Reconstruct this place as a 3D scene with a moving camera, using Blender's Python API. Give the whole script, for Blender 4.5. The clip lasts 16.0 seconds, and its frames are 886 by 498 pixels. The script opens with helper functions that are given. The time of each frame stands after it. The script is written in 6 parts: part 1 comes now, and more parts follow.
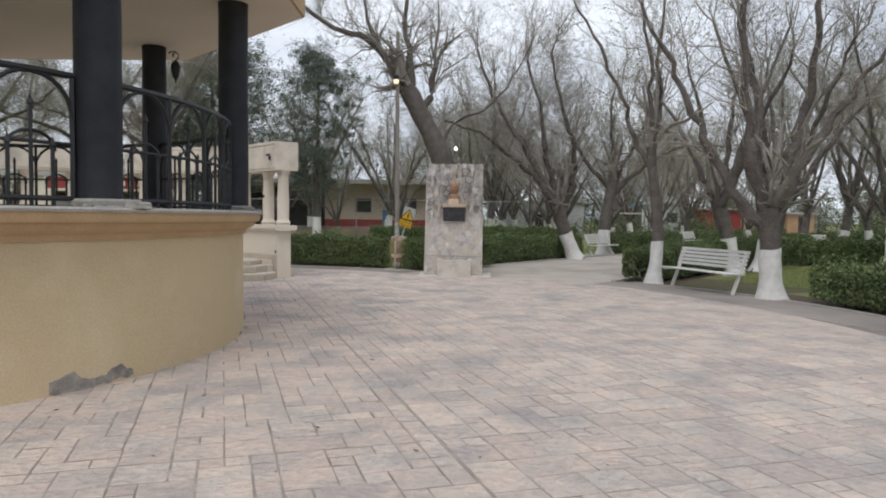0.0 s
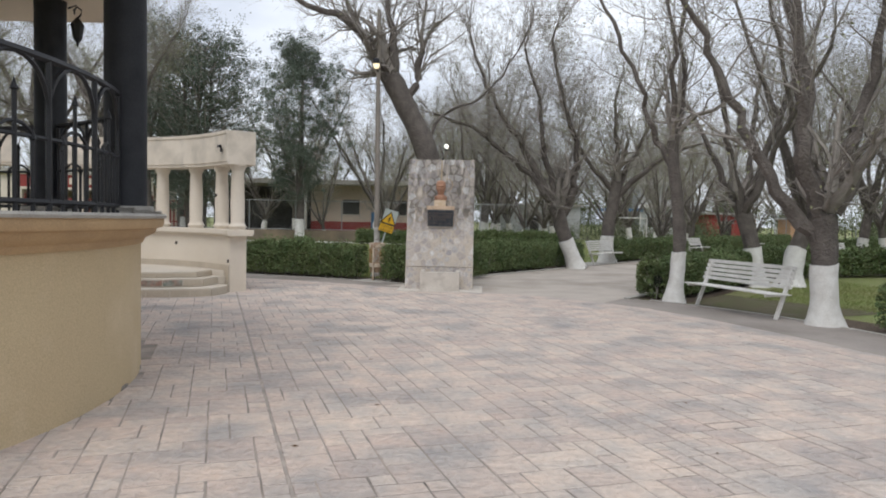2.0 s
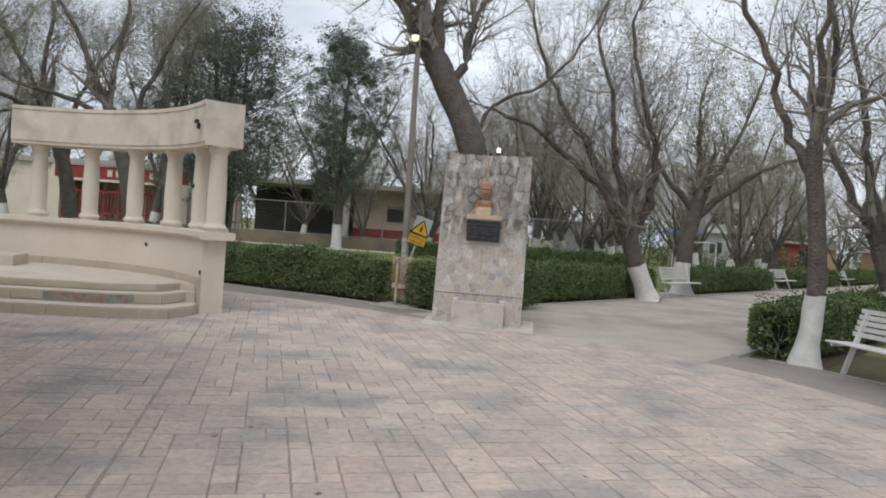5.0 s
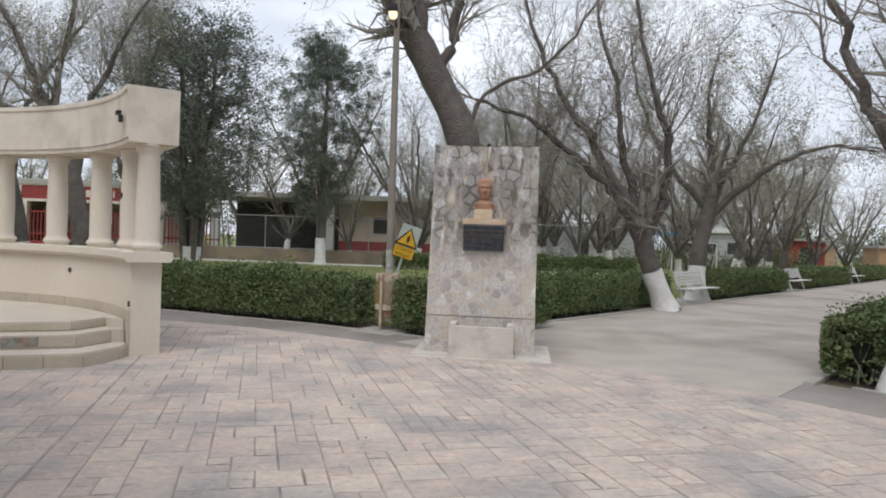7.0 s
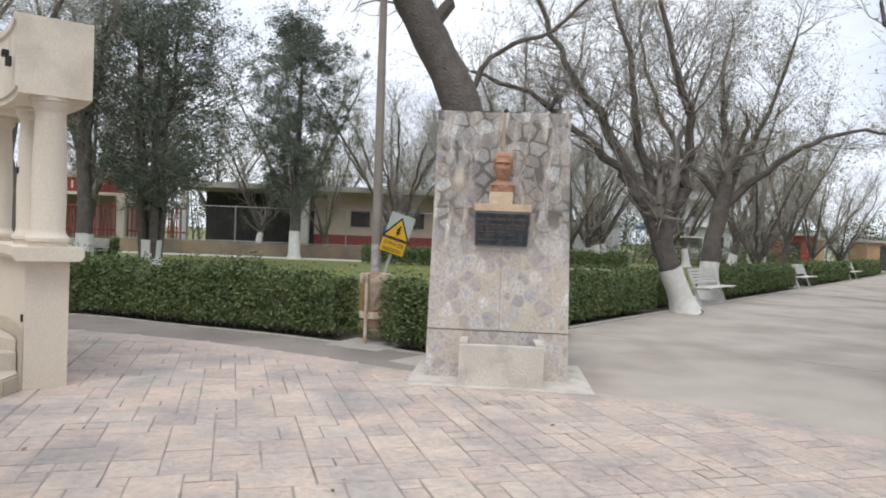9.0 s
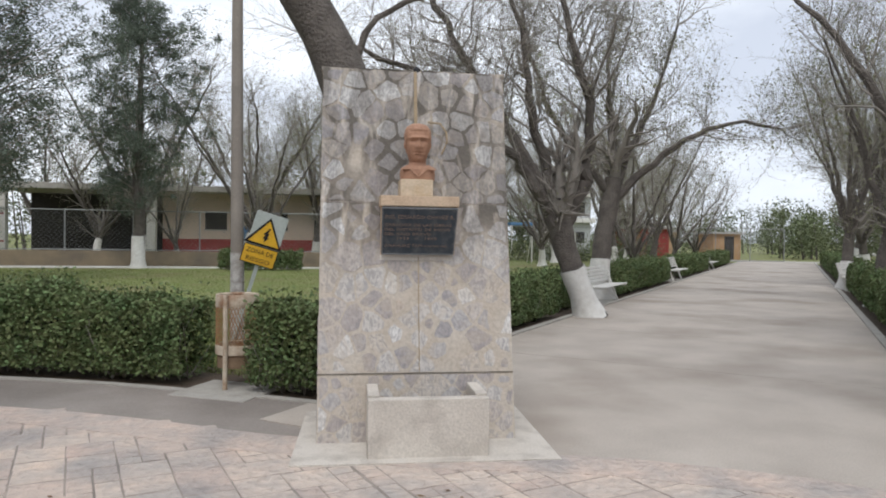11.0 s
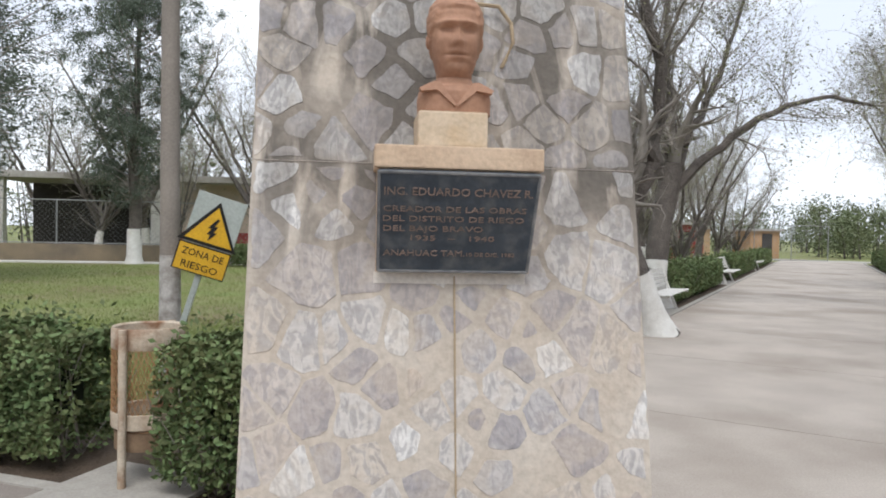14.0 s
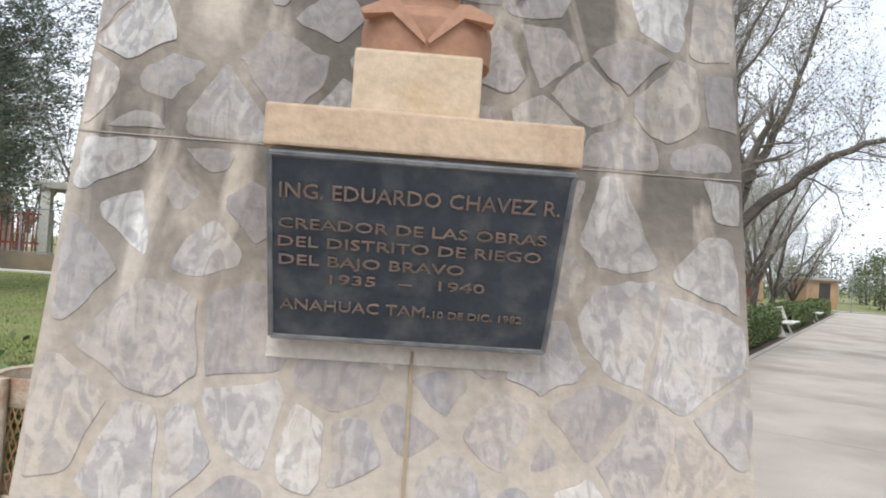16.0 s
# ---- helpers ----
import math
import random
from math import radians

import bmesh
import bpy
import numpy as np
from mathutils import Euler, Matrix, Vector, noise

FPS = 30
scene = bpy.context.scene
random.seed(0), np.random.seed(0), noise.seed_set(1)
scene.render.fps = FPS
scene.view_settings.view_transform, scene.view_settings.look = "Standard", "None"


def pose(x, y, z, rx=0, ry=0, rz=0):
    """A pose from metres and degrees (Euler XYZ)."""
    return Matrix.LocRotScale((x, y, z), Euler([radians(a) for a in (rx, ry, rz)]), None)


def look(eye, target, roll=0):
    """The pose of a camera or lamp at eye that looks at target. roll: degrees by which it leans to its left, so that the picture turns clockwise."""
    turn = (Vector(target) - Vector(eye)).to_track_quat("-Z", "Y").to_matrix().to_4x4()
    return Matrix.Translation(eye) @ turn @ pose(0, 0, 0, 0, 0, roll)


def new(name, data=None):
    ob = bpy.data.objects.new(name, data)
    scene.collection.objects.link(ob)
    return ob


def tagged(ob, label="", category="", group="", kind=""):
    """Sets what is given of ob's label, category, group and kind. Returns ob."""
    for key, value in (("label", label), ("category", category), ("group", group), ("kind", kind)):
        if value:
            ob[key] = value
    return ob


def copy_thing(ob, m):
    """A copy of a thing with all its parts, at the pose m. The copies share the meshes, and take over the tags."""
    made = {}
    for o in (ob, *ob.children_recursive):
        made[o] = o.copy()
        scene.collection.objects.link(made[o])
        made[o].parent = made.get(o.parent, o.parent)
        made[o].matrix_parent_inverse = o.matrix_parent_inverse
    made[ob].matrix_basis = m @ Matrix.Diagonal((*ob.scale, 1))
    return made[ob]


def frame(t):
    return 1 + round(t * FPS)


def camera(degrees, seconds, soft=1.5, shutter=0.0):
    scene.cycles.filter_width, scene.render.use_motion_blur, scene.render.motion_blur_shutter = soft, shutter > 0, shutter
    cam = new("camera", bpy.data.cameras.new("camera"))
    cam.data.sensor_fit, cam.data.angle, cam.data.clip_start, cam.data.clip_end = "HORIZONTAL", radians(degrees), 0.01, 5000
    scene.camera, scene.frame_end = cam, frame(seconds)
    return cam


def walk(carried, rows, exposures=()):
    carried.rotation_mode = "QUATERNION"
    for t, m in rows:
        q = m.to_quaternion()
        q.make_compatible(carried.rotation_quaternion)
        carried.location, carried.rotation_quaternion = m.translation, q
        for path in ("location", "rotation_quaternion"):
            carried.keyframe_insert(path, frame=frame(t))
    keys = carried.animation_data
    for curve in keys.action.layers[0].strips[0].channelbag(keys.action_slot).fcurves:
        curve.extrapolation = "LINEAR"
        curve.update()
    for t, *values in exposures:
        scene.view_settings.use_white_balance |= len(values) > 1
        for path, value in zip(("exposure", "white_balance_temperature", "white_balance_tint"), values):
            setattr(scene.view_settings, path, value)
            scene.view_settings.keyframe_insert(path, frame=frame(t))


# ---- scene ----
cam = camera(66.36, 16.0, soft=1.9)
# seconds, x, y, z in metres, then yaw, pitch and roll in degrees
ROWS = [
    (0.0, -0.010, -0.056, 1.476, 0.03, -2.64, -0.68),
    (0.5, 0.045, 0.582, 1.457, -0.72, -2.72, -1.91),
    (1.0, 0.079, 1.193, 1.480, -2.61, -2.52, 0.28),
    (1.5, 0.178, 1.757, 1.491, -0.77, -2.24, -1.44),
    (2.0, 0.189, 2.406, 1.523, -0.51, -2.42, -1.14),
    (2.5, 0.315, 3.018, 1.536, -0.49, -2.67, -1.54),
    (3.0, 0.304, 3.598, 1.519, 0.67, -2.94, -2.73),
    (3.5, 0.342, 4.276, 1.509, 1.13, -2.64, -1.39),
    (4.0, 0.342, 4.876, 1.532, 4.04, -2.24, -3.94),
    (6.5, 0.308, 7.518, 1.515, 2.77, -1.01, -4.00),
    (7.0, 0.171, 8.057, 1.512, 2.84, -0.68, -2.05),
    (7.5, 0.080, 8.599, 1.514, 4.95, -0.41, -1.99),
    (8.0, -0.099, 9.121, 1.535, 1.92, -0.57, -1.09),
    (8.5, -0.158, 9.674, 1.523, 1.15, -1.10, 1.73),
    (9.0, -0.251, 10.163, 1.480, 0.83, -1.13, -2.16),
    (9.5, -0.321, 10.646, 1.507, -8.62, -0.70, -1.64),
    (12.0, -0.568, 13.263, 1.527, -11.00, -1.04, -0.53),
    (12.5, -0.483, 13.725, 1.535, -10.34, -1.29, 0.65),
    (13.0, -0.434, 14.197, 1.521, -12.68, -1.49, -1.35),
    (13.5, -0.341, 14.600, 1.524, -11.60, -1.44, 0.67),
    (14.0, -0.168, 14.976, 1.533, -9.15, -1.37, -1.18),
    (14.5, -0.075, 15.334, 1.534, -10.06, -1.45, -2.04),
    (15.0, 0.058, 15.638, 1.533, -7.35, -1.65, -1.69),
    (15.5, 0.180, 15.863, 1.551, -3.39, -1.56, -2.96),
    (16.0, 0.191, 16.050, 1.561, -5.58, 1.11, -4.01),
]
EXPOSURES = [(0.0, 0.1), (1.5, 0.32), (2.5, 0.08), (4.0, 0.05), (7.0, 0.22), (9.5, 0.5), (11.5, 0.2), (12.5, 0.08), (14.0, 0.62), (15.0, 0.72), (16.0, 0.8)]
walk(cam, [(t, pose(x, y, z, 90 + pitch, roll, yaw)) for t, x, y, z, yaw, pitch, roll in ROWS], EXPOSURES)

# ---- light ----
world = bpy.data.worlds.new("overcast_sky")
scene.world = world
world.use_nodes = True
wn, wl = world.node_tree.nodes, world.node_tree.links
wn.clear()
w_out = wn.new("ShaderNodeOutputWorld")
w_bg = wn.new("ShaderNodeBackground")
w_sky = wn.new("ShaderNodeTexSky")
w_sky.sky_type, w_sky.sun_disc = "NISHITA", False
w_sky.sun_elevation, w_sky.sun_rotation = radians(48), radians(150)
w_hsv = wn.new("ShaderNodeHueSaturation")
w_hsv.inputs["Saturation"].default_value = 0.35
w_mix = wn.new("ShaderNodeMix")
w_mix.data_type = "RGBA"
w_tc = wn.new("ShaderNodeTexCoord")
w_map = wn.new("ShaderNodeMapping")
w_map.inputs["Scale"].default_value = (1.0, 1.0, 2.6)
w_noise = wn.new("ShaderNodeTexNoise")
w_noise.inputs["Scale"].default_value, w_noise.inputs["Detail"].default_value = 2.4, 6.0
w_ramp = wn.new("ShaderNodeValToRGB")
w_ramp.color_ramp.elements[0].position, w_ramp.color_ramp.elements[0].color = 0.38, (7.1, 7.8, 9.2, 1)
w_ramp.color_ramp.elements[1].position, w_ramp.color_ramp.elements[1].color = 0.62, (11.6, 12.3, 13.4, 1)
wl.new(w_tc.outputs["Generated"], w_map.inputs["Vector"])
wl.new(w_map.outputs["Vector"], w_noise.inputs["Vector"])
wl.new(w_noise.outputs["Fac"], w_ramp.inputs["Fac"])
wl.new(w_sky.outputs["Color"], w_hsv.inputs["Color"])
w_mix.inputs["Factor"].default_value = 0.8
wl.new(w_hsv.outputs["Color"], w_mix.inputs["A"])
wl.new(w_ramp.outputs["Color"], w_mix.inputs["B"])
wl.new(w_mix.outputs["Result"], w_bg.inputs["Color"])
w_bg.inputs["Strength"].default_value = 0.088
wl.new(w_bg.outputs["Background"], w_out.inputs["Surface"])
sun_data = bpy.data.lights.new("sun", "SUN")
sun_data.energy, sun_data.angle, sun_data.color = 1.2, radians(30), (1.0, 0.97, 0.94)
sun = new("sun", sun_data)
sun.matrix_world = look((0, 0, 40), (6, 24, 0))

# ---- materials ----


def material(name, base, rough=0.8, metal=0.0, second=None, scale=6.0, amount=0.5, grain=60.0, bump=0.2, spec=0.3, per="", third=None, third_scale=0.8, depth=0.01, vary=0.19):
    """A procedural surface: two colours mixed by a stain noise, a fine grain, relief; per varies it object by object or piece by piece."""
    m = bpy.data.materials.new(name)
    m.use_nodes = True
    n, l = m.node_tree.nodes, m.node_tree.links
    b = n["Principled BSDF"]
    b.inputs["Roughness"].default_value, b.inputs["Metallic"].default_value = rough, metal
    b.inputs["Specular IOR Level"].default_value = spec
    tc = n.new("ShaderNodeTexCoord")
    geo = n.new("ShaderNodeNewGeometry")
    place = geo.outputs["Position"]

    def mix(a, c, fac, kind="MIX"):
        x = n.new("ShaderNodeMix")
        x.data_type, x.blend_type = "RGBA", kind
        for socket, value in (("A", a), ("B", c), ("Factor", fac)):
            if hasattr(value, "is_linked"):
                l.new(value, x.inputs[socket])
            else:
                x.inputs[socket].default_value = (*value, 1) if socket != "Factor" else value
        return x.outputs["Result"]

    def cloud(size, detail, low, high):
        t = n.new("ShaderNodeTexNoise")
        t.inputs["Scale"].default_value, t.inputs["Detail"].default_value = size, detail
        l.new(place, t.inputs["Vector"])
        r = n.new("ShaderNodeMapRange")
        r.inputs["From Min"].default_value, r.inputs["From Max"].default_value = low, high
        l.new(t.outputs["Fac"], r.inputs["Value"])
        return r.outputs["Result"]

    second = second or tuple(c * 0.75 for c in base)
    colour = mix(base, second, cloud(scale, 5.0, 0.5 - 0.3 * (1 - amount) - 0.05, 0.75))
    if third:
        colour = mix(colour, third, cloud(third_scale, 6.0, 0.48, 0.72))
    fine = cloud(grain, 3.0, 0.2, 0.8)
    g = n.new("ShaderNodeMapRange")
    g.inputs["To Min"].default_value, g.inputs["To Max"].default_value = 0.82, 1.12
    l.new(fine, g.inputs["Value"])
    gv = n.new("ShaderNodeHueSaturation")
    l.new(colour, gv.inputs["Color"])
    if per:
        if per == "island":
            rnd = geo.outputs["Random Per Island"]
        else:
            rnd = n.new("ShaderNodeObjectInfo").outputs["Random"]
        p = n.new("ShaderNodeMapRange")
        p.inputs["To Min"].default_value, p.inputs["To Max"].default_value = 1 - vary, 1 + vary
        l.new(rnd, p.inputs["Value"])
        mul = n.new("ShaderNodeMath")
        mul.operation = "MULTIPLY"
        l.new(p.outputs["Result"], mul.inputs[0])
        l.new(g.outputs["Result"], mul.inputs[1])
        l.new(mul.outputs["Value"], gv.inputs["Value"])
        h = n.new("ShaderNodeMapRange")
        h.inputs["To Min"].default_value, h.inputs["To Max"].default_value = 0.5 - vary * 0.07, 0.5 + vary * 0.07
        l.new(rnd, h.inputs["Value"])
        l.new(h.outputs["Result"], gv.inputs["Hue"])
    else:
        l.new(g.outputs["Result"], gv.inputs["Value"])
    l.new(gv.outputs["Color"], b.inputs["Base Color"])
    if bump:
        bp = n.new("ShaderNodeBump")
        bp.inputs["Strength"].default_value, bp.inputs["Distance"].default_value = bump, depth
        l.new(fine, bp.inputs["Height"])
        l.new(bp.outputs["Normal"], b.inputs["Normal"])
    return m


STAMPED = material("stamped_concrete", (0.62, 0.495, 0.415), 0.78, second=(0.45, 0.405, 0.37), scale=3.4, third=(0.325, 0.31, 0.30), third_scale=1.15, grain=16, bump=1.0, per="island", depth=0.024, vary=0.09)
STAMPED_ONE = material("stamped_concrete_piece", (0.62, 0.495, 0.415), 0.78, second=(0.45, 0.405, 0.37), scale=3.4, third=(0.325, 0.31, 0.30), third_scale=1.15, grain=16, bump=1.0, per="object", depth=0.024, vary=0.09)
JOINT = material("grey_joint", (0.27, 0.24, 0.215), 0.95, second=(0.50, 0.42, 0.36), scale=5, amount=0.7, third=(0.15, 0.135, 0.12), third_scale=2.5, grain=50)
OLD_JOINT = material("dirt_filled_joint", (0.27, 0.24, 0.215), 0.95, second=(0.47, 0.405, 0.355), scale=5, grain=50)
CONCRETE = material("path_concrete", (0.50, 0.445, 0.39), 0.8, second=(0.39, 0.345, 0.30), scale=1.3, third=(0.29, 0.245, 0.205), third_scale=0.45, grain=70, bump=0.3)
WALKWAY = material("ring_walk_concrete", (0.345, 0.305, 0.275), 0.85, second=(0.26, 0.232, 0.208), scale=1.5, third=(0.20, 0.175, 0.155), third_scale=0.5, grain=70, bump=0.3)
KERB = material("kerb_concrete", (0.44, 0.42, 0.38), 0.85, second=(0.34, 0.32, 0.29), grain=60)
GRASS = material("lawn", (0.20, 0.255, 0.08), 0.95, second=(0.26, 0.255, 0.12), scale=0.8, third=(0.23, 0.19, 0.11), third_scale=0.25, grain=45, bump=0.8, depth=0.03)
WORN_LAWN = material("worn_lawn", (0.13, 0.105, 0.07), 0.95, second=(0.11, 0.125, 0.05), scale=2.5, third=(0.17, 0.14, 0.10), third_scale=1.2, grain=40, bump=0.8, depth=0.02)
SOIL = material("soil", (0.12, 0.09, 0.065), 0.95, second=(0.08, 0.06, 0.045), grain=40, bump=0.8, depth=0.02)
CREAM = material("cream_plaster", (0.71, 0.64, 0.545), 0.85, second=(0.64, 0.57, 0.475), scale=1.2, grain=90, bump=0.12)
STAINED = material("stained_cream_plaster", (0.71, 0.64, 0.545), 0.85, second=(0.61, 0.54, 0.45), scale=2.2, third=(0.50, 0.45, 0.38), third_scale=2.6, grain=90, bump=0.15)
KIOSK_WALL = material("ochre_plaster", (0.58, 0.46, 0.285), 0.85, second=(0.51, 0.40, 0.25), scale=0.9, third=(0.62, 0.50, 0.33), third_scale=1.8, grain=80, bump=0.15)
KIOSK_TRIM = material("ochre_moulding", (0.50, 0.345, 0.19), 0.7, second=(0.42, 0.285, 0.16), scale=3, grain=80, bump=0.1)
KIOSK_CEIL = material("cream_ceiling", (0.78, 0.68, 0.55), 0.9, second=(0.72, 0.62, 0.49), scale=0.7, grain=90, bump=0.05)
BLACK_PAINT = material("black_paint", (0.019, 0.020, 0.024), 0.5, second=(0.034, 0.035, 0.040), scale=4, grain=50, bump=0.15, spec=0.22)
IRON = material("black_iron", (0.018, 0.018, 0.021), 0.5, metal=0.0, grain=90, spec=0.5)
WHITE = material("white_paint", (0.74, 0.73, 0.70), 0.7, second=(0.60, 0.58, 0.54), scale=7, grain=60, bump=0.3)
BARK = material("dark_bark", (0.17, 0.148, 0.132), 0.95, second=(0.10, 0.087, 0.078), scale=5, grain=26, bump=0.9, depth=0.03)
TWIG = material("grey_twig", (0.33, 0.30, 0.268), 0.95, second=(0.25, 0.225, 0.20), scale=2, grain=40, bump=0.0)
LEAF = material("hedge_leaf", (0.105, 0.15, 0.062), 0.72, second=(0.18, 0.215, 0.09), scale=3, grain=20, bump=0.0, per="island", vary=0.42)
EVERGREEN = material("evergreen_leaf", (0.10, 0.125, 0.095), 0.6, second=(0.14, 0.165, 0.125), scale=1.5, grain=20, bump=0.0, per="island")
SPARSE = material("sparse_olive_leaf", (0.29, 0.295, 0.16), 0.7, second=(0.22, 0.23, 0.12), scale=1.5, grain=20, bump=0.0, per="island")


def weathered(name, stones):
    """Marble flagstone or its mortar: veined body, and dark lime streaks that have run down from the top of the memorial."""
    m = bpy.data.materials.new(name)
    m.use_nodes = True
    n, l = m.node_tree.nodes, m.node_tree.links
    b = n["Principled BSDF"]
    b.inputs["Roughness"].default_value, b.inputs["Specular IOR Level"].default_value = (0.62, 0.35) if stones else (0.92, 0.2)
    place = n.new("ShaderNodeNewGeometry").outputs["Position"]

    def cloud(scale, size, detail, low, high, distort=0.0):
        mp = n.new("ShaderNodeMapping")
        mp.inputs["Scale"].default_value = scale
        l.new(place, mp.inputs["Vector"])
        t = n.new("ShaderNodeTexNoise")
        t.inputs["Scale"].default_value, t.inputs["Detail"].default_value, t.inputs["Distortion"].default_value = size, detail, distort
        l.new(mp.outputs["Vector"], t.inputs["Vector"])
        k = n.new("ShaderNodeMapRange")
        k.inputs["From Min"].default_value, k.inputs["From Max"].default_value = low, high
        l.new(t.outputs["Fac"], k.inputs["Value"])
        return k.outputs["Result"], t.outputs["Fac"]

    def mix(a, c, fac, kind="MIX"):
        x = n.new("ShaderNodeMix")
        x.data_type, x.blend_type = "RGBA", kind
        for socket, value in (("A", a), ("B", c), ("Factor", fac)):
            if hasattr(value, "is_linked"):
                l.new(value, x.inputs[socket])
            else:
                x.inputs[socket].default_value = (*value, 1) if socket != "Factor" else value
        return x.outputs["Result"]

    def times(a, c):
        x = n.new("ShaderNodeMath")
        x.operation = "MULTIPLY"
        for i, value in enumerate((a, c)):
            if hasattr(value, "is_linked"):
                l.new(value, x.inputs[i])
            else:
                x.inputs[i].default_value = value
        return x.outputs["Value"]

    if stones:
        ramp = n.new("ShaderNodeValToRGB")
        ramp.color_ramp.interpolation = "CONSTANT"
        tones = ((0.0, (0.54, 0.515, 0.49)), (0.18, (0.48, 0.43, 0.395)), (0.34, (0.44, 0.42, 0.415)), (0.48, (0.52, 0.465, 0.405)), (0.62, (0.38, 0.342, 0.33)), (0.76, (0.65, 0.64, 0.62)), (0.9, (0.355, 0.333, 0.335)))
        for i, (p, c) in enumerate(tones):
            e = ramp.color_ramp.elements[i] if i < 2 else ramp.color_ramp.elements.new(p)
            e.position, e.color = p, (*c, 1)
        l.new(n.new("ShaderNodeObjectInfo").outputs["Random"], ramp.inputs["Fac"])
        colour = ramp.outputs["Color"]
        vein, _ = cloud((1.9, 1, 0.9), 11, 9, 0.46, 0.56, 2.4)
        colour = mix(colour, (0.23, 0.222, 0.24), times(vein, 0.5))
        pale, _ = cloud((1, 1, 1), 5, 6, 0.5, 0.7, 1.0)
        colour = mix(colour, (0.60, 0.575, 0.545), times(pale, 0.25))
        smear, _ = cloud((1, 1, 1), 7, 9, 0.52, 0.60, 0.5)
        colour = mix(colour, (0.48, 0.41, 0.335), times(smear, 0.36))
        rusty, _ = cloud((1, 1, 1), 3, 4, 0.58, 0.75)
        colour = mix(colour, (0.46, 0.34, 0.21), times(rusty, 0.35))
    else:
        body, _ = cloud((1, 1, 1), 4, 6, 0.35, 0.7)
        colour = mix((0.51, 0.46, 0.40), (0.47, 0.405, 0.335), body)
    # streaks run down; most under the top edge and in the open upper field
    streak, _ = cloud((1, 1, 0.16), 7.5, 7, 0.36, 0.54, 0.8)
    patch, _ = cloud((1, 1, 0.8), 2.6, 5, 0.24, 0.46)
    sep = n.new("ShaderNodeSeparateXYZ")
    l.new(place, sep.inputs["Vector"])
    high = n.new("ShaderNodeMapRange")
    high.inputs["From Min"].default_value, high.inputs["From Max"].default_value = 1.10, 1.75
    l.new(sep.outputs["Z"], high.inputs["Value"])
    if stones:
        low = n.new("ShaderNodeMapRange")
        low.inputs["From Min"].default_value, low.inputs["From Max"].default_value = 1.9, 1.3
        l.new(sep.outputs["Z"], low.inputs["Value"])
        wash, _ = cloud((1, 1, 1), 4, 5, 0.35, 0.6)
        colour = mix(colour, (0.49, 0.425, 0.35), times(times(low.outputs["Result"], wash), 0.14))
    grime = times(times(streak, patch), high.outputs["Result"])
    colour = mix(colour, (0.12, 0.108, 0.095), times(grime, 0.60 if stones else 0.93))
    fine, raw = cloud((1, 1, 1), 38, 5, 0.25, 0.75)
    shade = n.new("ShaderNodeMapRange")
    shade.inputs["To Min"].default_value, shade.inputs["To Max"].default_value = 0.84, 1.1
    l.new(fine, shade.inputs["Value"])
    hs = n.new("ShaderNodeHueSaturation")
    l.new(colour, hs.inputs["Color"])
    l.new(shade.outputs["Result"], hs.inputs["Value"])
    l.new(hs.outputs["Color"], b.inputs["Base Color"])
    bp = n.new("ShaderNodeBump")
    bp.inputs["Strength"].default_value, bp.inputs["Distance"].default_value = 0.55, 0.008 if stones else 0.007
    l.new(raw, bp.inputs["Height"])
    l.new(bp.outputs["Normal"], b.inputs["Normal"])
    return m


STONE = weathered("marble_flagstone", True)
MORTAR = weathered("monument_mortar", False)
PATCH = material("bare_cement_patch", (0.40, 0.365, 0.32), 0.95, second=(0.17, 0.155, 0.145), scale=9, grain=40, bump=0.8, depth=0.02)
TILE = material("beige_tile", (0.52, 0.45, 0.36), 0.55, second=(0.46, 0.40, 0.32), scale=4, grain=60, bump=0.1, per="object", vary=0.03)
BROKEN = material("broken_tile_bed", (0.36, 0.35, 0.31), 0.9, second=(0.13, 0.17, 0.145), scale=11, third=(0.40, 0.18, 0.13), third_scale=5, grain=30, bump=0.8)
STEP = material("pale_step_cement", (0.60, 0.54, 0.46), 0.7, second=(0.52, 0.47, 0.40), scale=2, grain=60, bump=0.15)
SEAM = material("dark_seam", (0.16, 0.14, 0.12), 0.95)
SEAM_TAN = material("tan_seam", (0.40, 0.31, 0.20), 0.9, second=(0.32, 0.25, 0.17))
ORANGE = material("orange_tan_paint", (0.58, 0.445, 0.325), 0.8, second=(0.53, 0.395, 0.28), scale=5, third=(0.45, 0.33, 0.235), third_scale=7, grain=60, bump=0.15)
ORANGE_PALE = material("pale_orange_paint", (0.61, 0.50, 0.375), 0.8, second=(0.57, 0.455, 0.33), scale=8, third=(0.54, 0.41, 0.27), third_scale=9, grain=60, bump=0.15)
TERRACOTTA = material("terracotta_paint", (0.40, 0.225, 0.145), 0.65, second=(0.33, 0.18, 0.118), scale=8, grain=50, bump=0.15)
BRONZE = material("dark_plaque_metal", (0.030, 0.042, 0.058), 0.5, metal=0.3, second=(0.055, 0.068, 0.084), scale=7, third=(0.095, 0.105, 0.11), third_scale=14, grain=40, bump=0.25, spec=0.5)
RIM = material("worn_rim", (0.22, 0.22, 0.22), 0.7, second=(0.08, 0.09, 0.1), scale=20, grain=60, bump=0.3)
LETTER = material("copper_letters", (0.25, 0.185, 0.155), 0.6, metal=0.0, second=(0.12, 0.095, 0.085), scale=14, grain=60, bump=0.1)
